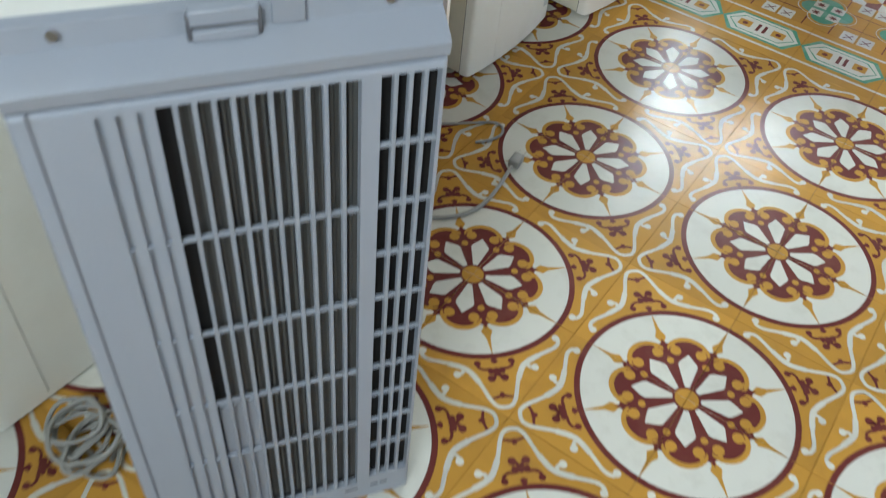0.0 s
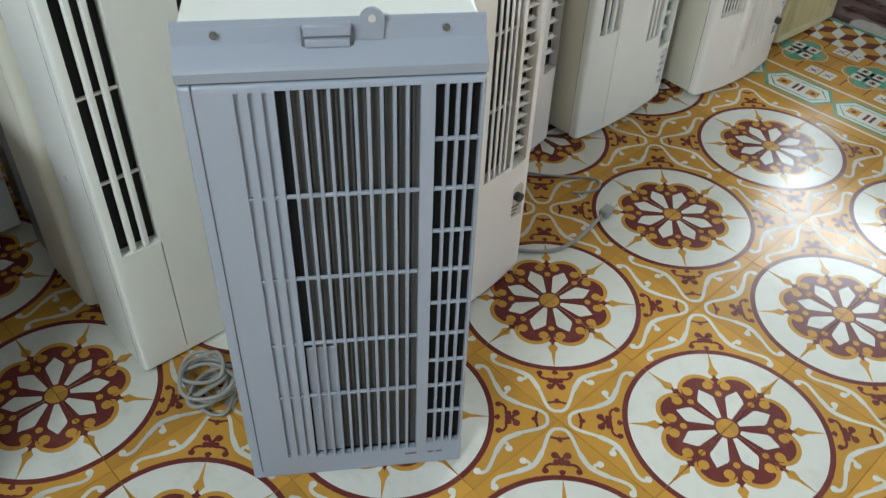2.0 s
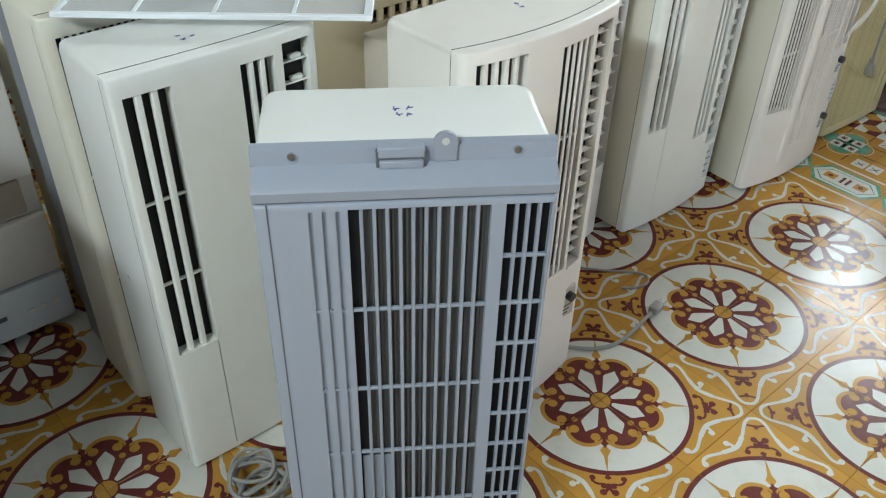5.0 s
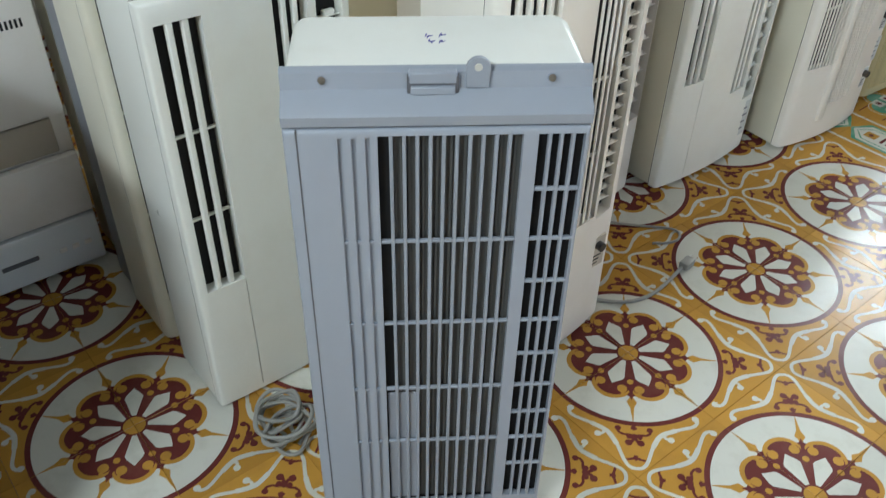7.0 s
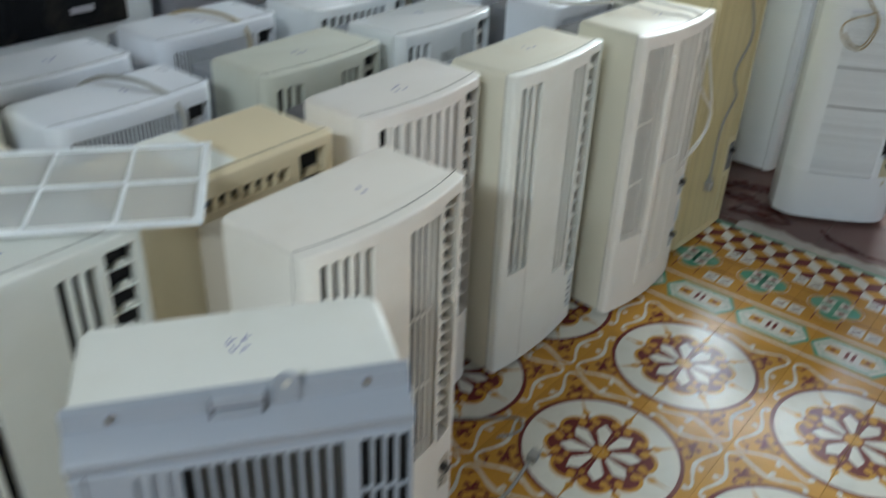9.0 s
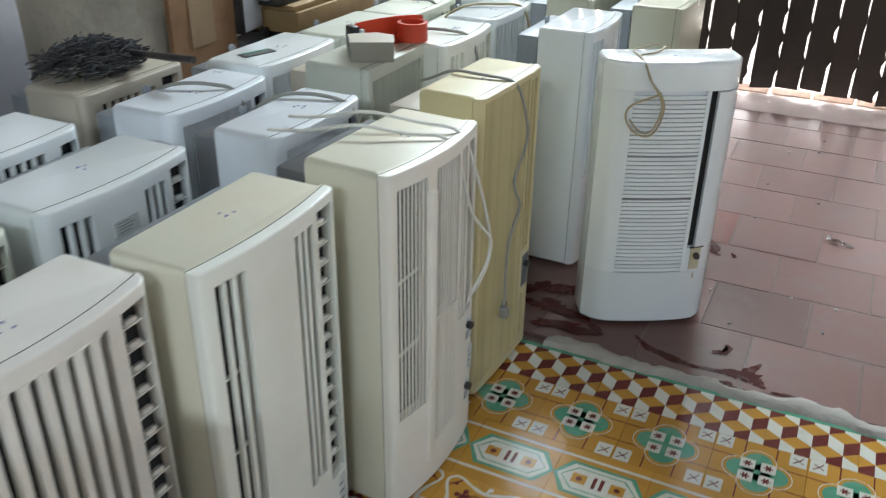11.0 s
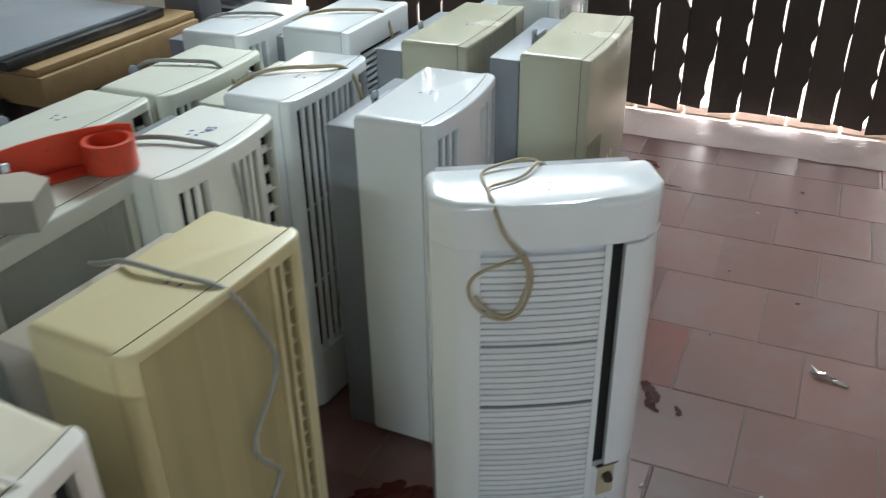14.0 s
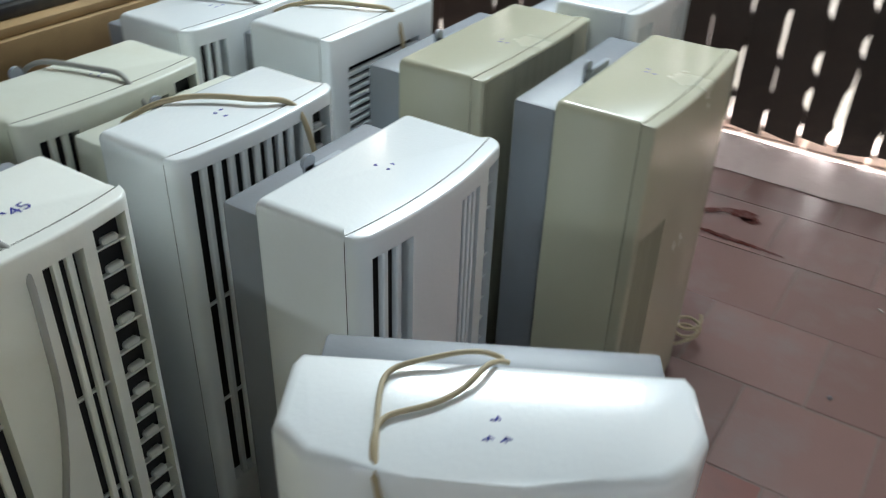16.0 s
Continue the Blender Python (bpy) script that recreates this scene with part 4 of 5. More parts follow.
part("lower_panel", w_plate(bmesh.new(), 0.0, W, 0.012, 0.165, 0.0, 0.019, 16), "white", wh)
part("side_panel", w_plate(bmesh.new(), 0.0, 0.07, 0.1655, 0.6715, 0.0, 0.019, 5), "white", wh)
part("outlet_panel", w_plate(bmesh.new(), 0.283, W, 0.24, 0.668, 0.002, 0.014, 5), "white", wh)
# a solid near-black strip, the gap's shade put in as colour
part("outlet_gap", w_plate(bmesh.new(), 0.262, 0.283, 0.24, 0.668, -0.012, 0.006, 3), "vent", wh, "near-black strip for the shade beside the outlet flap", False)
part("grille_edge", w_plate(bmesh.new(), 0.252, 0.262, 0.166, 0.6715, 0.0, 0.016, 2), "white", wh)
part("corner_panel", w_plate(bmesh.new(), 0.262, W, 0.1655, 0.2385, 0.0, 0.018, 4), "white", wh)
# duller bluish white here stands in for shade between the white slats
part("grille_back", w_plate(bmesh.new(), 0.07, 0.252, 0.166, 0.6715, -0.009, 0.006, 4), "bluewhite", wh, "grille back, its shade put into a duller bluish white", False)
me = mesh_of("slat", w_plate(bmesh.new(), 0.0705, 0.2515, -0.0043, 0.0043, -0.0005, 0.007, 5), ["white"])
for k in range(43):
    share("slat", me, wh, pose(0, 0, 0.173 + 0.0115 * k))
for z in (0.383, 0.503):
    part("divider", w_plate(bmesh.new(), 0.0705, 0.2515, z - 0.0018, z + 0.0018, 0.0008, 0.004, 5), "steel", wh, "thin grey dividing line", False)
cp = part("control_plate", w_plate(bmesh.new(), 0.274, 0.304, 0.172, 0.236, 0.0015, 0.005, 2), "gold", wh, "beige control plate", False)
part("knob", cylinder(bmesh.new(), pose(0.291, w_front(0.291) - 0.006, 0.214, 90), 0.0085, 0.012), "black", cp)
part("plate_edge", w_plate(bmesh.new(), 0.27, 0.31, 0.2365, 0.2395, 0.0025, 0.005, 2), "black", wh, "", False)
part("badge", box(bmesh.new(), 0.289, 0.294, w_front(0.29) - 0.0012, w_front(0.29) + 0.003, 0.143, 0.158), "gold", wh, "", False)
bm = bmesh.new()
for z in (0.03, 0.038, 0.046):
    w_plate(bm, 0.12, 0.235, z, z + 0.002, 0.0012, 0.004, 4)
part("drip_rib", bm, "white", wh)
part("rear_case", box(bmesh.new(), 0.02, W - 0.02, 0.1355, 0.18, 0.0, 0.728, 0.004), "steel", wh, "bare grey metal rear case")
part("foot", box(bmesh.new(), 0.03, W - 0.03, 0.03, 0.11, 0.0, 0.013), "black", wh)
bm = bmesh.new()
for i, (x, y) in enumerate(((0.178, 0.062), (0.172, 0.04), (0.186, 0.04))):
    for s in range(3):
        bmesh.ops.create_cube(bm, size=1.0, matrix=pose(x + 0.002 * s, y + 0.001 * s, 0.7444, 0, 0, 60 * s + 20 * i) @ Matrix.Diagonal((0.006, 0.0015, 0.0004, 1)))
part("price_mark", bm, "ink", wh, "blue pen marks", False)

# a paler taped band across the yellowed top, and a legible price
band = part("faded_band", box(bmesh.new(), 0.13, 0.20, 0.024, 0.183, 0.7352, 0.7356), "ivory", bpy.data.objects["air_conditioner.008"], "paler faded band", False)
num = bpy.data.curves.new("price", "FONT")
num.body, num.size, num.align_x = "45", 0.026, "CENTER"
num.materials.append(M["ink"])
no = new("price_mark", num)
no.parent = bpy.data.objects["air_conditioner.021"]
no.matrix_basis = pose(0.20, 0.055, 0.7506, 0, 0, 8)
tagged(no, "handwritten blue price number")

# ---- other things standing about ----
# dark steel unit and white appliance beside the wall of units
# case moved out and deepened to keep lamp light off appliance and tiles
db = thing("air_conditioner", pose(-0.23, -1.40, 0, 0, 0, 90), "dark grey steel air conditioner case standing on the tiles", "air conditioner", "air conditioners on the floor")
part("rear_case", box(bmesh.new(), 0, 0.36, 0, 0.52, 0.0, 0.75, 0.008), "darksteel", db)
me = mesh_of("slat", box(bmesh.new(), 0.04, 0.32, -0.004, 0.004, -0.004, 0.004, 0.001, 1), ["darksteel"])
for k in range(24):
    share("slat", me, db, pose(0, 0, 0.1 + 0.024 * k))

ap = thing("appliance", pose(-0.85, -1.22, 0, 0, 0, 90), "dusty white household appliance with control strip near the floor", "appliance")
W = 0.56
part("body", box(bmesh.new(), 0, W, 0.02, 0.42, 0.012, 0.62, 0.012), "pinkcream", ap)
part("control_strip", box(bmesh.new(), 0.004, W - 0.004, 0.0, 0.02, 0.015, 0.128, 0.006), "white", ap)
part("drawer_front", box(bmesh.new(), 0.004, W - 0.004, 0.0, 0.02, 0.134, 0.268, 0.006), "pinkcream", ap)
# tan instead of the body's cream: the recess's shade put into its colour
part("handle_recess", box(bmesh.new(), 0.004, W - 0.03, 0.012, 0.0215, 0.274, 0.345, 0.003), "tan", ap, "handle recess with its shade painted in tan")
part("upper_front", box(bmesh.new(), 0.004, W - 0.004, 0.0, 0.02, 0.352, 0.615, 0.008), "pinkcream", ap)
part("badge", box(bmesh.new(), 0.36, 0.43, -0.001, 0.002, 0.066, 0.076), "darksteel", ap, "dark brand bar", False)
for x in (0.47, 0.495, 0.52):
    part("button", box(bmesh.new(), x, x + 0.014, -0.003, 0.002, 0.062, 0.072, 0.001, 1), "pinkcream", ap)
# thin near-black bars on the front, painted shade in place of cut slots
bm = bmesh.new()
for k in range(8):
    box(bm, 0.47 + 0.008 * k, 0.474 + 0.008 * k, -0.0008, 0.002, 0.530, 0.545)
part("air_slot", bm, "vent", ap, "small near-black bars for the shade in air slots", False)

bx = thing("air_conditioner", pose(-0.80, -0.64, 0, 0, 0, 90), "beige air conditioner with dark control panel and black knob", "air conditioner", "air conditioners on the floor")
part("cover", box(bmesh.new(), 0, 0.33, 0, 0.16, 0.0, 0.90, 0.012), "cream", bx)
dk = part("control_panel", box(bmesh.new(), 0.0, 0.17, -0.004, 0.004, 0.64, 0.86, 0.003), "darksteel", bx, "dark control panel")
for x, mt in ((0.03, "label"), (0.07, "label"), (0.115, "label")):
    part("button", box(bmesh.new(), x, x + 0.028, -0.009, -0.003, 0.735, 0.755, 0.002, 1), mt, dk)
part("switch", box(bmesh.new(), 0.09, 0.15, -0.009, -0.003, 0.68, 0.705, 0.003, 1), "plank", dk, "orange switch")
part("knob", cylinder(bmesh.new(), pose(0.24, -0.006, 0.69, 90), 0.014, 0.016), "black", bx)
bm = bmesh.new()
for k in range(3):
    box(bm, 0.2, 0.30 - 0.012 * k, -0.0008, 0.001, 0.712 + 0.014 * k, 0.716 + 0.014 * k)
part("print", bm, "darksteel", bx, "small dark print lines", False)

# machines against the back
mw = thing("microwave_oven", pose(-1.38, -0.42, 0, 0, 0, 90), "white framed oven with dark glass door on a stand", "oven")
part("stand", box(bmesh.new(), 0.02, 0.76, 0.02, 0.45, 0.0, 0.60), "darksteel", mw)
part("body", box(bmesh.new(), 0.0, 0.79, 0.012, 0.45, 0.601, 1.12, 0.015), "white", mw)
dr = part("door", box(bmesh.new(), 0.05, 0.71, 0.0, 0.011, 0.66, 1.08, 0.006), "screen", mw, "dark glass door")
part("handle", box(bmesh.new(), 0.10, 0.62, -0.03, -0.002, 0.80, 0.83, 0.008), "silver", dr)
part("badge", box(bmesh.new(), 0.56, 0.62, -0.002, 0.002, 0.70, 0.715), "silver", dr, "", False)
sv = thing("printer", pose(-1.38, 0.42, 0, 0, 0, 90), "silver grey machine with pale green window, plastic wrapped", "machine")
part("stand", box(bmesh.new(), 0.02, 0.66, 0.02, 0.45, 0.0, 0.58), "darksteel", sv)
part("body", box(bmesh.new(), 0.0, 0.68, 0.0, 0.45, 0.581, 1.05, 0.02), "silver", sv)
part("window", box(bmesh.new(), 0.14, 0.36, -0.004, 0.004, 0.735, 0.80, 0.003), "lcd", sv, "pale green window")
part("button", cylinder(bmesh.new(), pose(0.30, -0.004, 0.69, 90), 0.012, 0.012), "black", sv)
part("indicator", cylinder(bmesh.new(), pose(0.28, -0.003, 0.645, 90), 0.009, 0.008), "plank", sv, "orange indicator")

pil = part("pillar", box(bmesh.new(), -1.95, -1.48, 1.10, 1.66, 0.0, 3.0, 0.01), "plaster", None)
tagged(pil, "rough mottled concrete pillar with peeling paint", "pillar", kind="structure")
ply = thing("plywood_panel", pose(-1.46, 1.665, 0), "stained brown plywood panel leaning against the pillar", "panel")
part("sheet", box(bmesh.new(), -0.02, 0.0, 0.0, 0.30, 0.0, 1.3, 0.002, 1), "ply", ply)
part("patch", box(bmesh.new(), -0.002, 0.004, 0.08, 0.19, 0.60, 0.78, 0.001, 1), "card", ply, "paler patch")
cab = thing("cabinet", pose(-1.44, 1.985, 0, 0, 0, 8), "white slab-sided cabinet on a small black castor", "cabinet")
part("body", box(bmesh.new(), -0.05, 0.0, 0.0, 0.12, 0.60, 1.25, 0.006), "bluewhite", cab)
part("edge", box(bmesh.new(), -0.052, 0.002, -0.022, -0.001, 0.60, 1.25, 0.004), "black", cab, "black side edge")
part("base", box(bmesh.new(), -0.06, 0.0, 0.0, 0.12, 0.0, 0.575), "darksteel", cab)
part("castor", cylinder(bmesh.new(), pose(0.014, 0.10, 0.585, 0, 90), 0.018, 0.018), "black", cab)

pk = thing("plank_stack", pose(-1.32, 2.12, 0), "planed wooden beams under a dull grey metal sheet", "timber")
part("beam", box(bmesh.new(), -0.30, 0.0, 0.0, 0.58, 0.58, 0.655, 0.004), "plank", pk)
part("beam", box(bmesh.new(), -0.30, -0.012, 0.0, 0.58, 0.656, 0.675, 0.003), "plank", pk, "paler thin plank")
part("strip", box(bmesh.new(), -0.31, -0.05, -0.04, 0.50, 0.676, 0.70, 0.003), "black", pk, "black rubber strip")
sh = part("sheet", box(bmesh.new(), -0.62, -0.07, -0.08, 0.46, 0.70, 0.712, 0.003), "steel", pk, "dull grey metal sheet")
part("trestle", box(bmesh.new(), -0.28, -0.04, 0.04, 0.54, 0.0, 0.579), "oldwood", pk)
mc = thing("sewing_machine", pose(-1.36, 2.74, 0), "dark grey machine head with wires standing on a plank", "machine")
part("column", box(bmesh.new(), -0.14, 0.0, 0.02, 0.13, 0.0, 1.0, 0.02), "darksteel", mc)
part("bed", box(bmesh.new(), -0.2, 0.06, 0.14, 0.42, 0.0, 0.64, 0.01), "black", mc)
rnd = random.Random(21)
cu = bpy.data.curves.new("wires", "CURVE")
cu.dimensions, cu.bevel_depth, cu.bevel_resolution = "3D", 0.0035, 1
for k in range(26):
    sp = cu.splines.new("NURBS")
    sp.points.add(5)
    x, y = rnd.uniform(-0.17, 0.03), rnd.uniform(0.16, 0.38)
    for i, p in enumerate(sp.points):
        p.co = (x + rnd.uniform(-0.05, 0.05), y + rnd.uniform(-0.06, 0.06), 0.645 + rnd.uniform(0.0, 0.05), 1)
    sp.use_endpoint_u = True
cu.materials.append(M["black"])
wo = new("wires", cu)
wo.parent = mc

# ---- things lying on top of the units ----
fl = thing("filter_frame", pose(-0.715, -0.50, 0.752, 0, 0, 50.5), "white plastic air filter frame with fine gauze", "filter")
L, D = 0.43, 0.245
part("gauze", box(bmesh.new(), 0.006, L - 0.006, -D + 0.006, -0.006, 0.003, 0.0036), "mesh", fl, "translucent pale gauze", False)
for x0, x1, y0, y1 in ((0, L, -0.009, 0), (0, L, -D, -D + 0.009), (0, 0.009, -D + 0.009, -0.009), (L - 0.012, L, -D + 0.009, -0.009)):
    part("frame_bar", box(bmesh.new(), x0, x1, y0, y1, 0.0, 0.008, 0.0015, 1), "white", fl)
for k in (1, 2, 3):
    part("cross_bar", box(bmesh.new(), L * k / 4 - 0.003, L * k / 4 + 0.003, -D + 0.009, -0.009, 0.001, 0.006, 0.001, 1), "white", fl)
part("cross_bar", box(bmesh.new(), 0.009, L - 0.012, -D / 2 - 0.003, -D / 2 + 0.003, 0.0012, 0.0065, 0.001, 1), "white", fl)

carton = thing("small_box", pose(-0.635, 1.445, 0.7505, 0, 0, 38), "small taupe paper box on the beige unit", "box")
bm = prism(bmesh.new(), [(-0.055, -0.035), (0.045, -0.05), (0.055, 0.02), (0.02, 0.05), (-0.05, 0.045)], 0.0, 0.045, 0.0)
part("body", bm, "taupe", carton, "", False)
part("lid", prism(bmesh.new(), [(-0.056, -0.036), (0.046, -0.051), (0.056, 0.02), (0.02, 0.051), (-0.051, 0.046)], 0.0453, 0.047, 0.0), "tan", carton, "paler lid", False)

td = thing("tape_dispenser", pose(-0.665, 1.60, 0.7505, 0, 0, 62), "red plastic packing tape dispenser with a red tape roll", "tape dispenser")
bm = bmesh.new()
arc = [(-0.105, 0.008), (-0.07, 0.018), (-0.02, 0.024), (0.03, 0.022), (0.07, 0.012), (0.088, -0.004)]
arc2 = [(x, y - 0.004) for x, y in arc]
prism(bm, arc + arc2[::-1], 0.0, 0.058, 0.0)
box(bm, -0.105, 0.05, -0.02, 0.014, 0.0, 0.004)
part("frame", bm, "red", td)
part("grip", box(bmesh.new(), -0.125, -0.1055, -0.018, 0.02, 0.0, 0.055, 0.003), "black", td, "black cutter end")
part("tab", box(bmesh.new(), -0.1052, -0.095, -0.022, -0.014, 0.008, 0.018, 0.001, 1), "white", td)
part("tab", box(bmesh.new(), -0.1052, -0.095, -0.022, -0.014, 0.036, 0.048, 0.001, 1), "white", td)
ringbm = bmesh.new()
n = 36
for r0, r1, z0, z1 in ((0.030, 0.0385, 0.0045, 0.05),):
    vs = [[ringbm.verts.new((0.045 + r * math.cos(6.28318 * k / n), -0.024 + r * math.sin(6.28318 * k / n), z)) for r, z in ((r1, z0), (r1, z1), (r0, z1), (r0, z0))] for k in range(n)]
    for k in range(n):
        p, q = vs[k], vs[(k + 1) % n]
        for a in range(4):
            ringbm.faces.new((p[a], q[a], q[(a + 1) % 4], p[(a + 1) % 4]))
part("tape_roll", ringbm, "red", td)

card = thing("card", pose(-0.92, 1.375, 0.7405, 0, 0, 72), "dark green printed card lying on a white unit", "card")
part("sheet", box(bmesh.new(), -0.045, 0.045, -0.017, 0.017, 0.0, 0.0015), "black", card, "", False)
part("print", box(bmesh.new(), -0.038, 0.038, 0.004, 0.012, 0.0016, 0.0019), "tilegreen", card, "pale green printed band", False)

mop = thing("mop", pose(-1.17, 1.09, 0.737), "dusty dark grey mop head with a black handle", "mop")
cu = bpy.data.curves.new("mop_head", "CURVE")
cu.dimensions, cu.bevel_depth, cu.bevel_resolution = "3D", 0.0018, 1
for k in range(520):
    sp = cu.splines.new("NURBS")
    sp.points.add(4)
    a, r = rnd.uniform(0, 6.28), rnd.uniform(0.01, 0.09)
    hgt = 0.055 * (1 - (r / 0.1) ** 2) + 0.01
    for i, p in enumerate(sp.points):
        p.co = (r * math.cos(a) * 1.2 + rnd.uniform(-0.03, 0.03), r * math.sin(a) * 1.4 + rnd.uniform(-0.04, 0.04), max(0.004, hgt * rnd.uniform(0.3, 1.2)), 1)
    sp.use_endpoint_u = True
cu.materials.append(M["fluff"])
so = new("mop_head", cu)
so.parent = mop
part("handle", cylinder(bmesh.new(), pose(0.17, 0.035, 0.045, 0, 84, -12), 0.008, 0.26), "black", mop)


# ---- cords ----
def cord(label, pts, mat, r=0.0032, plug=None):
    base = thing("power_cord", pose(*pts[0]), label, "cord")
    inv = Vector(pts[0])
    tube("flex", [Vector(p) - inv for p in pts], r, mat, base)
    if plug:
        place, rz, rx = plug
        holder = pose(*(Vector(place) - inv), rx, 0, rz)
        ob = part("plug", box(bmesh.new(), -0.011, 0.011, -0.016, 0.016, -0.009, 0.009, 0.004), mat, base)
        ob.matrix_basis = holder
        for x in (-0.006, 0.006):
            pin = part("pin", box(bmesh.new(), x - 0.0008, x + 0.0008, 0.016, 0.034, -0.003, 0.003), "chrome", ob)
    return base


cord("grey cord with two-pin plug lying on the tiles", [(-0.19, 0.02, 0.006), (-0.13, 0.06, 0.004), (-0.09, 0.10, 0.004), (-0.075, 0.16, 0.004), (-0.085, 0.22, 0.005), (-0.093, 0.268, 0.010)], "cordg", 0.004, ((-0.095, 0.288, 0.011), 8, 0))
cord("thin grey cord curling over the tiles", [(-0.34, 0.25, 0.004), (-0.30, 0.27, 0.004), (-0.25, 0.31, 0.004), (-0.20, 0.37, 0.004), (-0.17, 0.37, 0.004), (-0.155, 0.33, 0.004), (-0.19, 0.29, 0.004)], "cordg", 0.0028)
rnd = random.Random(33)
coil = []
for k in range(70):
    a = k * 0.75
    coil.append((-0.235 + 0.05 * math.cos(a) * rnd.uniform(0.5, 1.15) + 0.02 * math.sin(k * 0.2), -0.60 + 0.06 * math.sin(a) * rnd.uniform(0.5, 1.1), 0.006 + 0.06 * k / 70 * rnd.uniform(0.5, 1.0)))
cord("tangled coil of pale grey cord on the tiles", coil, "cordg", 0.0035)
cord("off-white cord looped over the cream unit", [(-0.56, 1.0, 0.75), (-0.50, 1.0, 0.752), (-0.43, 1.04, 0.775), (-0.36, 1.055, 0.765), (-0.29, 1.075, 0.752), (-0.235, 1.09, 0.755), (-0.218, 1.11, 0.69), (-0.208, 1.15, 0.58), (-0.200, 1.18, 0.49), (-0.205, 1.175, 0.42), (-0.220, 1.12, 0.385), (-0.232, 1.12, 0.34)], "cordw", 0.0031)
cord("off-white cord looped over the cream unit", [(-0.56, 0.93, 0.745), (-0.48, 0.945, 0.745), (-0.41, 0.985, 0.77), (-0.34, 1.0, 0.755), (-0.28, 1.03, 0.748), (-0.236, 1.05, 0.752), (-0.222, 1.075, 0.67), (-0.216, 1.10, 0.57), (-0.203, 1.16, 0.51), (-0.198, 1.19, 0.475), (-0.205, 1.16, 0.40), (-0.228, 1.125, 0.36)], "cordw", 0.0031)
cord("grey cord with plug hanging down the yellowed front", [(-0.50, 1.44, 0.715), (-0.45, 1.42, 0.735), (-0.41, 1.40, 0.768), (-0.34, 1.40, 0.761), (-0.275, 1.405, 0.761), (-0.243, 1.41, 0.752), (-0.238, 1.44, 0.68), (-0.236, 1.475, 0.615), (-0.238, 1.43, 0.565), (-0.240, 1.385, 0.53), (-0.236, 1.42, 0.475), (-0.236, 1.45, 0.445), (-0.240, 1.39, 0.40), (-0.240, 1.375, 0.33), (-0.238, 1.372, 0.26), (-0.235, 1.365, 0.215)], "cordg", 0.0036, ((-0.234, 1.363, 0.197), 0, 95))


def on_white(pts):
    return [tuple(wm @ Vector(p)) for p in pts]


cord("tan twisted cord knotted over the white unit", on_white([(0.185, 0.15, 0.735), (0.165, 0.14, 0.755), (0.125, 0.125, 0.752), (0.085, 0.115, 0.7475), (0.082, 0.085, 0.7475), (0.085, 0.05, 0.7475), (0.088, 0.01, 0.7475), (0.092, -0.012, 0.728), (0.10, -0.014, 0.70), (0.124, -0.015, 0.678), (0.146, -0.015, 0.645), (0.140, -0.016, 0.600), (0.122, -0.015, 0.558), (0.085, -0.013, 0.560), (0.052, -0.012, 0.592), (0.046, -0.010, 0.630), (0.075, -0.012, 0.650), (0.110, -0.015, 0.660), (0.132, -0.018, 0.672)]), "cordt", 0.0025)
cord("tan twisted cord knotted over the white unit", on_white([(0.19, 0.145, 0.735), (0.172, 0.125, 0.757), (0.16, 0.095, 0.7475), (0.12, 0.065, 0.7475), (0.085, 0.058, 0.7475), (0.084, 0.02, 0.7475), (0.09, -0.008, 0.735), (0.104, -0.016, 0.695), (0.128, -0.018, 0.668), (0.140, -0.019, 0.635), (0.128, -0.018, 0.595), (0.112, -0.017, 0.56), (0.080, -0.015, 0.575), (0.060, -0.013, 0.605)]), "cordt", 0.0025)
T1 = 0.739
cord("tan cord lying over a white unit", [(-0.75, 2.08, 0.71), (-0.72, 2.116, 0.7445), (-0.66, 2.184, 0.7435), (-0.6, 2.196, 0.7435), (-0.565, 2.249, 0.7425), (-0.53, 2.228, 0.7), (-0.53, 2.247, 0.62)], "cordt", 0.0042)
cord("dark grey cord lying over a greenish unit", [(-1.02, 2.1, 0.7), (-1.0, 2.106, 0.7395), (-0.95, 2.134, 0.7385), (-0.89, 2.146, 0.7385), (-0.84, 2.164, 0.7395), (-0.812, 2.146, 0.7345), (-0.777, 2.172, 0.66)], "cordg", 0.0042)
cord("grey cord lying over an ivory unit", [(-0.74, 1.7, 0.72), (-0.7, 1.706, 0.7595), (-0.63, 1.754, 0.7585), (-0.56, 1.746, 0.7585), (-0.52, 1.779, 0.7495), (-0.486, 1.753, 0.66), (-0.487, 1.757, 0.55), (-0.488, 1.723, 0.42)], "cordg", 0.0042)
cord("grey cord draped between white units", [(-0.97, 1.05, 0.7), (-0.94, 1.036, 0.7445), (-0.88, 1.094, 0.7495), (-0.82, 1.106, 0.7445), (-0.785, 1.144, 0.7345), (-0.759, 1.118, 0.66)], "cordg", 0.0042)
cord("grey cord draped between white units", [(-0.73, 1.1, 0.7), (-0.69, 1.106, 0.7465), (-0.62, 1.164, 0.7435), (-0.55, 1.156, 0.7435), (-0.509, 1.187, 0.72), (-0.499, 1.158, 0.6)], "cordg", 0.0042)
cord("grey cord looped over a white unit", [(-0.92, -0.12, 0.7), (-0.87, -0.114, 0.7445), (-0.8, -0.066, 0.7435), (-0.72, -0.074, 0.7435), (-0.679, -0.043, 0.72), (-0.669, -0.062, 0.64)], "cordg", 0.0042)
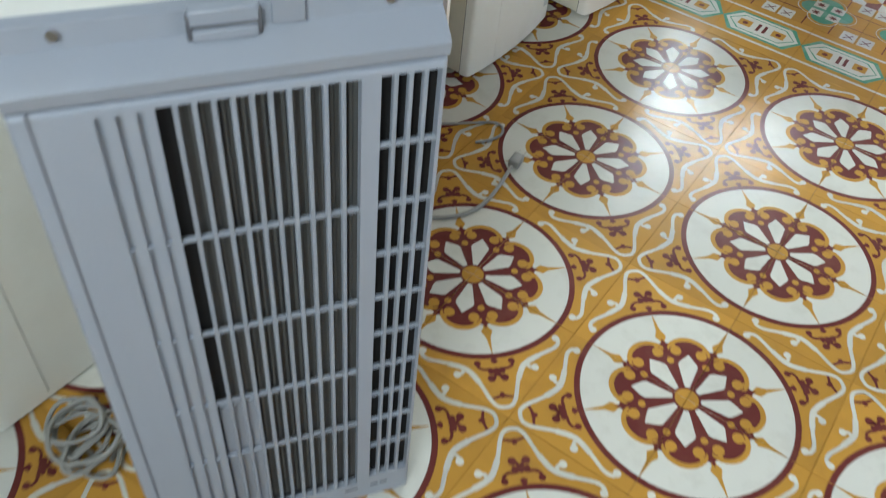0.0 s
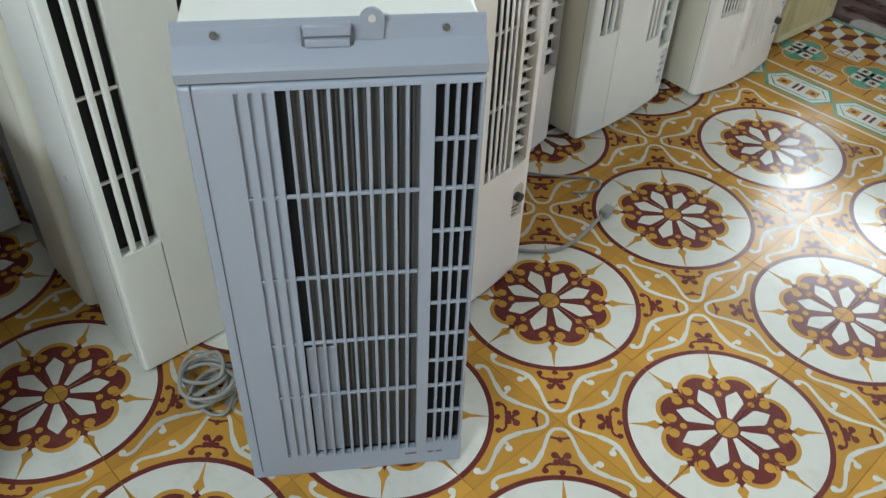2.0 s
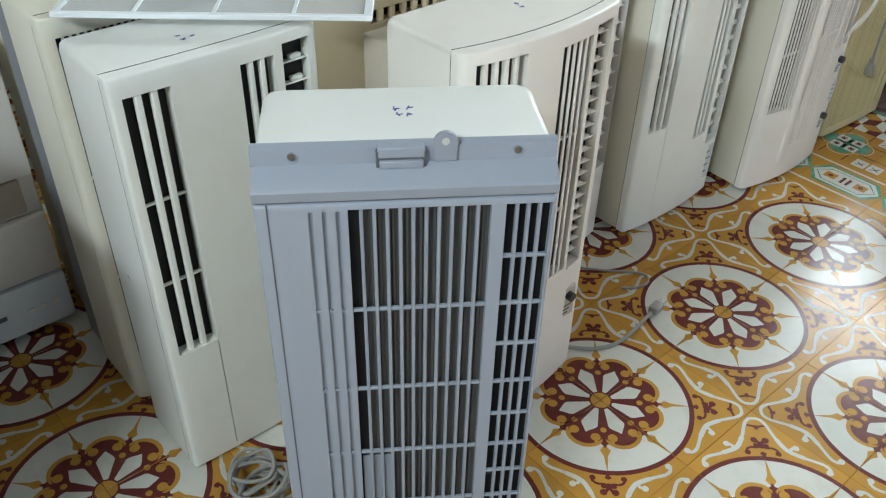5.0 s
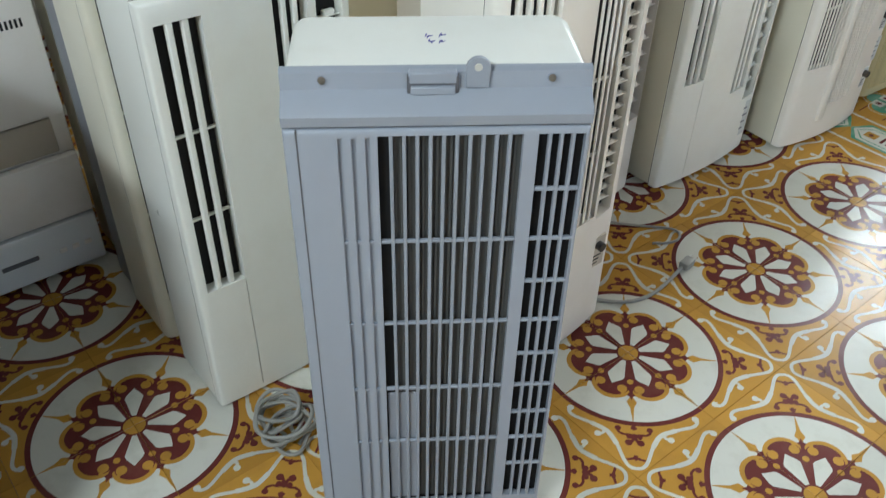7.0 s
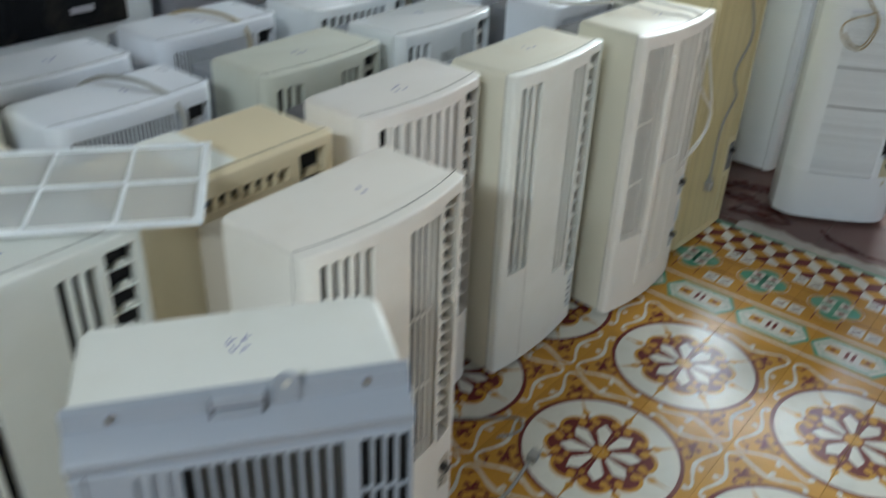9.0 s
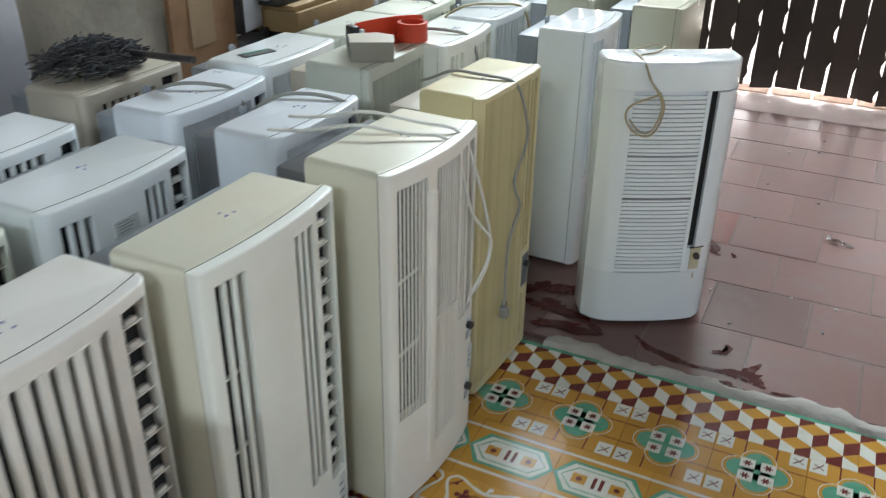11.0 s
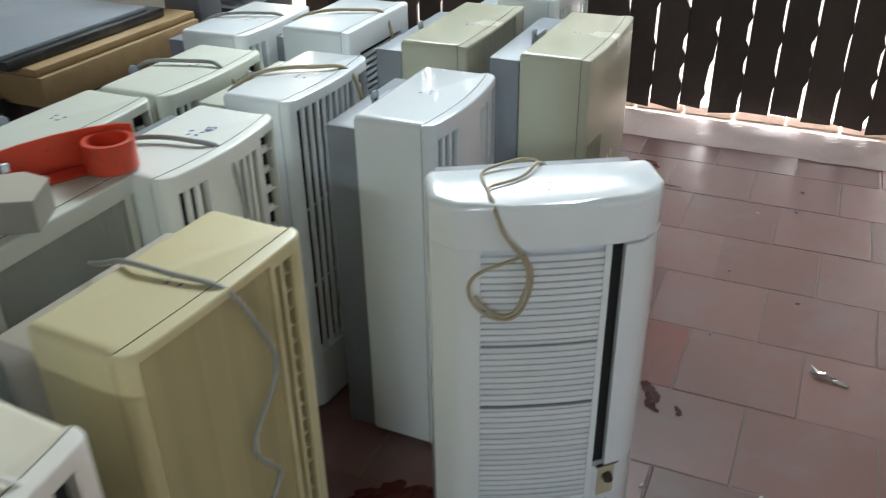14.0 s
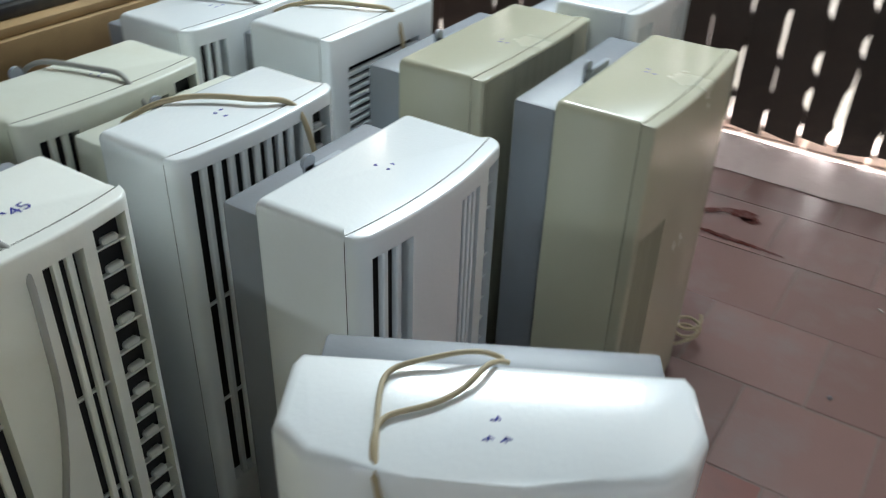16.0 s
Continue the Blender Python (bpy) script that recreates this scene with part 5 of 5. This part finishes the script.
cord("pale cord looped over a wrapped white unit", [(-1.16, 0.22, 0.7), (-1.12, 0.236, 0.7495), (-1.05, 0.304, 0.7435), (-0.98, 0.296, 0.7435), (-0.944, 0.327, 0.72), (-0.939, 0.303, 0.64)], "cordt", 0.0042)
cord("tan cord lying over a white unit", [(-0.93, 2.55, 0.7), (-0.88, 2.566, 0.7445), (-0.8, 2.634, 0.7435), (-0.72, 2.646, 0.7435), (-0.692, 2.684, 0.7395), (-0.669, 2.658, 0.62)], "cordt", 0.0042)
cord("dark cord lying over a white unit", [(-1.13, 2.45, 0.7), (-1.09, 2.466, 0.7445), (-1.02, 2.514, 0.7435), (-0.95, 2.526, 0.7435), (-0.912, 2.564, 0.7395), (-0.889, 2.538, 0.64)], "cordg", 0.0042)
loops = [(-0.12 + 0.03 * math.cos(k * 0.9), 3.0 + 0.035 * math.sin(k * 0.9), 0.02 + 0.003 * k) for k in range(16)]
cord("coil of tan cord on the red floor", [(-0.16, 2.93, 0.01)] + loops, "cordt", 0.0035)

# ---- wet patches, litter and the broken edge on the red floor ----


def puddle(label, cx, cy, rx, ry, rz, seed, mat="wetred"):
    r = random.Random(seed)
    ph = [r.uniform(0, 6.28) for _ in range(6)]
    pts = []
    for k in range(60):
        a = 6.28318 * k / 60
        f = 1 + 0.30 * math.sin(2 * a + ph[0]) + 0.24 * math.sin(3 * a + ph[1]) + 0.16 * math.sin(5 * a + ph[2]) + 0.10 * math.sin(9 * a + ph[3]) + 0.06 * math.sin(14 * a + ph[4])
        pts.append((rx * f * math.cos(a), ry * f * math.sin(a)))
    ob = part("wet_patch", prism(bmesh.new(), pts, 0.0, 0.0006, 0.0), mat, None, "", False)
    ob.matrix_basis = pose(cx, cy, 0.0004 + 0.00022 * (seed - 50), 0, 0, rz)
    return tagged(ob, label, "wet patch", kind="structure")


def streak(label, path, seed, mat="wetred"):
    """A ragged run of water: (x, y, half width) along its middle."""
    r = random.Random(seed)
    up, down = [], []
    for (x0, y0, w0), (x1, y1, w1) in zip(path, path[1:]):
        ln = math.hypot(x1 - x0, y1 - y0)
        nx, ny = -(y1 - y0) / ln, (x1 - x0) / ln
        n = max(2, int(ln / 0.006))
        for k in range(n):
            s = k / n
            w = w0 + (w1 - w0) * s
            a, b = w * r.uniform(0.55, 1.25) + 0.001, w * r.uniform(0.55, 1.25) + 0.001
            x, y = x0 + (x1 - x0) * s, y0 + (y1 - y0) * s
            up.append((x + nx * a, y + ny * a))
            down.append((x - nx * b, y - ny * b))
    ob = part("wet_patch", prism(bmesh.new(), down + up[::-1], 0.0, 0.0006, 0.0), mat, None, "", False)
    ob.matrix_basis = pose(0, 0, 0.0004 + 0.00022 * (seed - 50))
    return tagged(ob, label, "wet patch", kind="structure")


RED = "thin dark red wet patch on the floor tiles"
streak(RED, [(0.02, 1.715, 0.002), (0.065, 1.672, 0.010), (0.12, 1.655, 0.014), (0.19, 1.640, 0.006), (0.25, 1.648, 0.007), (0.29, 1.655, 0.020), (0.335, 1.662, 0.028), (0.362, 1.635, 0.012), (0.378, 1.618, 0.002)], 50)
streak(RED, [(0.315, 1.66, 0.018), (0.338, 1.70, 0.009), (0.352, 1.735, 0.002)], 51)
streak(RED, [(0.225, 1.728, 0.006), (0.255, 1.738, 0.012), (0.268, 1.765, 0.009), (0.245, 1.782, 0.003)], 52)
streak(RED, [(0.265, 1.600, 0.002), (0.285, 1.606, 0.006), (0.305, 1.603, 0.002)], 53)
streak(RED, [(0.39, 1.612, 0.003), (0.43, 1.618, 0.006), (0.47, 1.615, 0.002)], 54)
streak(RED, [(0.09, 2.40, 0.010), (0.125, 2.345, 0.018), (0.115, 2.315, 0.008), (0.15, 2.30, 0.003)], 55)
streak(RED, [(0.175, 2.335, 0.003), (0.19, 2.315, 0.006), (0.18, 2.30, 0.002)], 56)
streak(RED, [(-0.30, 3.60, 0.012), (-0.235, 3.655, 0.010), (-0.17, 3.66, 0.034), (-0.13, 3.62, 0.010)], 57)
streak(RED, [(-0.27, 3.51, 0.004), (-0.20, 3.505, 0.012), (-0.10, 3.50, 0.006), (-0.02, 3.495, 0.002)], 58)
for k, (cx, cy, rx, ry, rz) in enumerate(((-0.30, 1.84, 0.07, 0.035, 35), (-0.23, 1.75, 0.06, 0.035, 10), (-0.33, 1.74, 0.03, 0.03, 0), (-0.20, 1.88, 0.05, 0.02, 60), (-0.17, 1.665, 0.08, 0.025, 12), (-0.12, 1.72, 0.05, 0.014, -30))):
    puddle(RED, cx, cy, rx, ry, rz, 60 + k)


pp = thing("crumpled_wrapper", pose(0.489, 2.575, 0.002, 0, 0, -12), "crumpled shiny foil wrapper on the red floor", "litter")
bm = bmesh.new()
r = random.Random(8)
g2 = [[bm.verts.new((-0.045 + 0.018 * i, -0.012 + 0.012 * j * (1 - i / 7), r.uniform(0.001, 0.022) * (1 - i / 8))) for j in range(3)] for i in range(6)]
for i in range(5):
    for j in range(2):
        bm.faces.new((g2[i][j], g2[i + 1][j], g2[i + 1][j + 1], g2[i][j + 1]))
part("foil", bm, "chrome", pp, "", False)
for k in range(16):
    r = random.Random(90 + k)
    crumb = thing("crumb", pose(r.uniform(0.1, 0.8), r.uniform(1.7, 3.8), 0.001, 0, 0, r.uniform(0, 360)), "tiny crumb of dirt on the red floor", "debris", "crumbs on the floor")
    part("bit", box(bmesh.new(), -0.006, 0.006, -0.003, 0.003, 0.0, 0.004, 0.001, 1), "cement" if k % 2 else "darksteel", crumb)

bm = bmesh.new()
r = random.Random(4)
rows = []
for k in range(150):
    x = -0.19 + 0.018 * k
    wob = 0.010 * math.sin(k * 0.37) + 0.006 * math.sin(k * 1.1) + r.uniform(-0.004, 0.004)
    wid = 0.026 + 0.008 * math.sin(k * 0.21) + r.uniform(-0.003, 0.003)
    rows.append([bm.verts.new((x, 1.556 + max(-0.012, wob - 0.01), -0.004)), bm.verts.new((x, 1.562 + wob * 0.6, 0.006 + r.uniform(0, 0.006))), bm.verts.new((x, 1.562 + wid * 0.6 + wob, 0.008 + r.uniform(0, 0.007))), bm.verts.new((x, 1.568 + wid + wob, 0.004 + r.uniform(0, 0.003))), bm.verts.new((x, 1.590 + wid + wob, -0.004))])
for p, q in zip(rows, rows[1:]):
    for a in range(4):
        bm.faces.new((p[a], q[a], q[a + 1], p[a + 1]))
ob = part("cement_edge", bm, "cement", None)
tagged(ob, "broken pale cement ridge between the two floors", "edge", kind="structure")

# ---- floor pieces ----
floor = thing("floor", pose(0, 0, 0), "patterned cement tile floor in ochre, ivory and maroon", "floor", kind="structure")
med, hexa, quat, cube = medallion_tile(), hexagon_tile(), quatrefoil_tile(), cube_tile()
rnd = random.Random(11)
rest = []


def medallion_pose(i, j):
    mi, mj = i + (i % 2), j + (j % 2)
    rz = {(0, 0): 0, (1, 0): 90, (1, 1): 180, (0, 1): 270}[(i % 2, j % 2)]
    return pose(mi * T, mj * T, rnd.uniform(-0.0004, 0.0004), rnd.uniform(-0.06, 0.06), rnd.uniform(-0.06, 0.06), rz)


for i in range(-10, 16):
    for j in range(-15, 5):
        m = medallion_pose(i, j)
        if -6 <= i < 8 and -8 <= j < 5:
            share("tile", med, floor, m)
        else:
            rest.append(m)
for i in range(-10, 16):
    near = -3 <= i < 7
    for me, x, y in ((hexa, i * T, 1.0), (quat, i * T + 0.1, 1.2), (cube, i * T, 1.4)):
        m = pose(x, y, rnd.uniform(-0.0004, 0.0004))
        if near:
            share("tile", me, floor, m)
        elif -6 <= i:
            share("tile", me, floor, m)
bm = bmesh.new()
for m in rest:
    tmp = med.copy()
    tmp.transform(m)
    bm.from_mesh(tmp)
    bpy.data.meshes.remove(tmp)
me = bpy.data.meshes.new("far_tiles")
bm.to_mesh(me)
bm.free()
for mt in ("ochre", "tilewhite", "maroon"):
    me.materials.append(M[mt])
far = new("far_tiles", me)
far.parent = floor
tagged(far, kind="stuff")

brick_floor = thing("brick_floor", pose(0, 0, 0), "worn terracotta floor tiles with dirty joints and wet patches", "floor", kind="structure")
BX, BY = 0.275, 0.268
plates = []
bed = part("mortar_bed", box(bmesh.new(), -2.0, 3.2, 1.60, 4.11, -0.0115, -0.0016), "redjoint", None, "", False)
tagged(bed, "dirty grey mortar in the joints of the red floor", "floor", kind="structure")
for v in range(5):
    bm = box(bmesh.new(), 0.0018, BX - 0.0018, 0.0018, BY - 0.0018, -0.012, 0.0, 0.0022, 1)
    for vert in bm.verts:
        vert.co.x += rnd.uniform(-0.0022, 0.0022)
        vert.co.y += rnd.uniform(-0.0022, 0.0022)
    plates.append(mesh_of("tile", bm, ["redtile"]))
fresh = plates[1].copy()
fresh.materials.clear()
fresh.materials.append(M["freshred"])
shift = (0.04, 0.167, 0.047, 0.155, 0.04, 0.163, 0.024, 0.2, 0.05)
for j in range(9):
    for i in range(-8, 12):
        me = fresh if (i, j) == (-1, 3) else plates[rnd.randrange(5)]
        share("tile", me, brick_floor, pose(i * BX + shift[j], 1.594 + j * BY, rnd.uniform(-0.0009, 0.0004), rnd.uniform(-0.12, 0.12), rnd.uniform(-0.12, 0.12)))
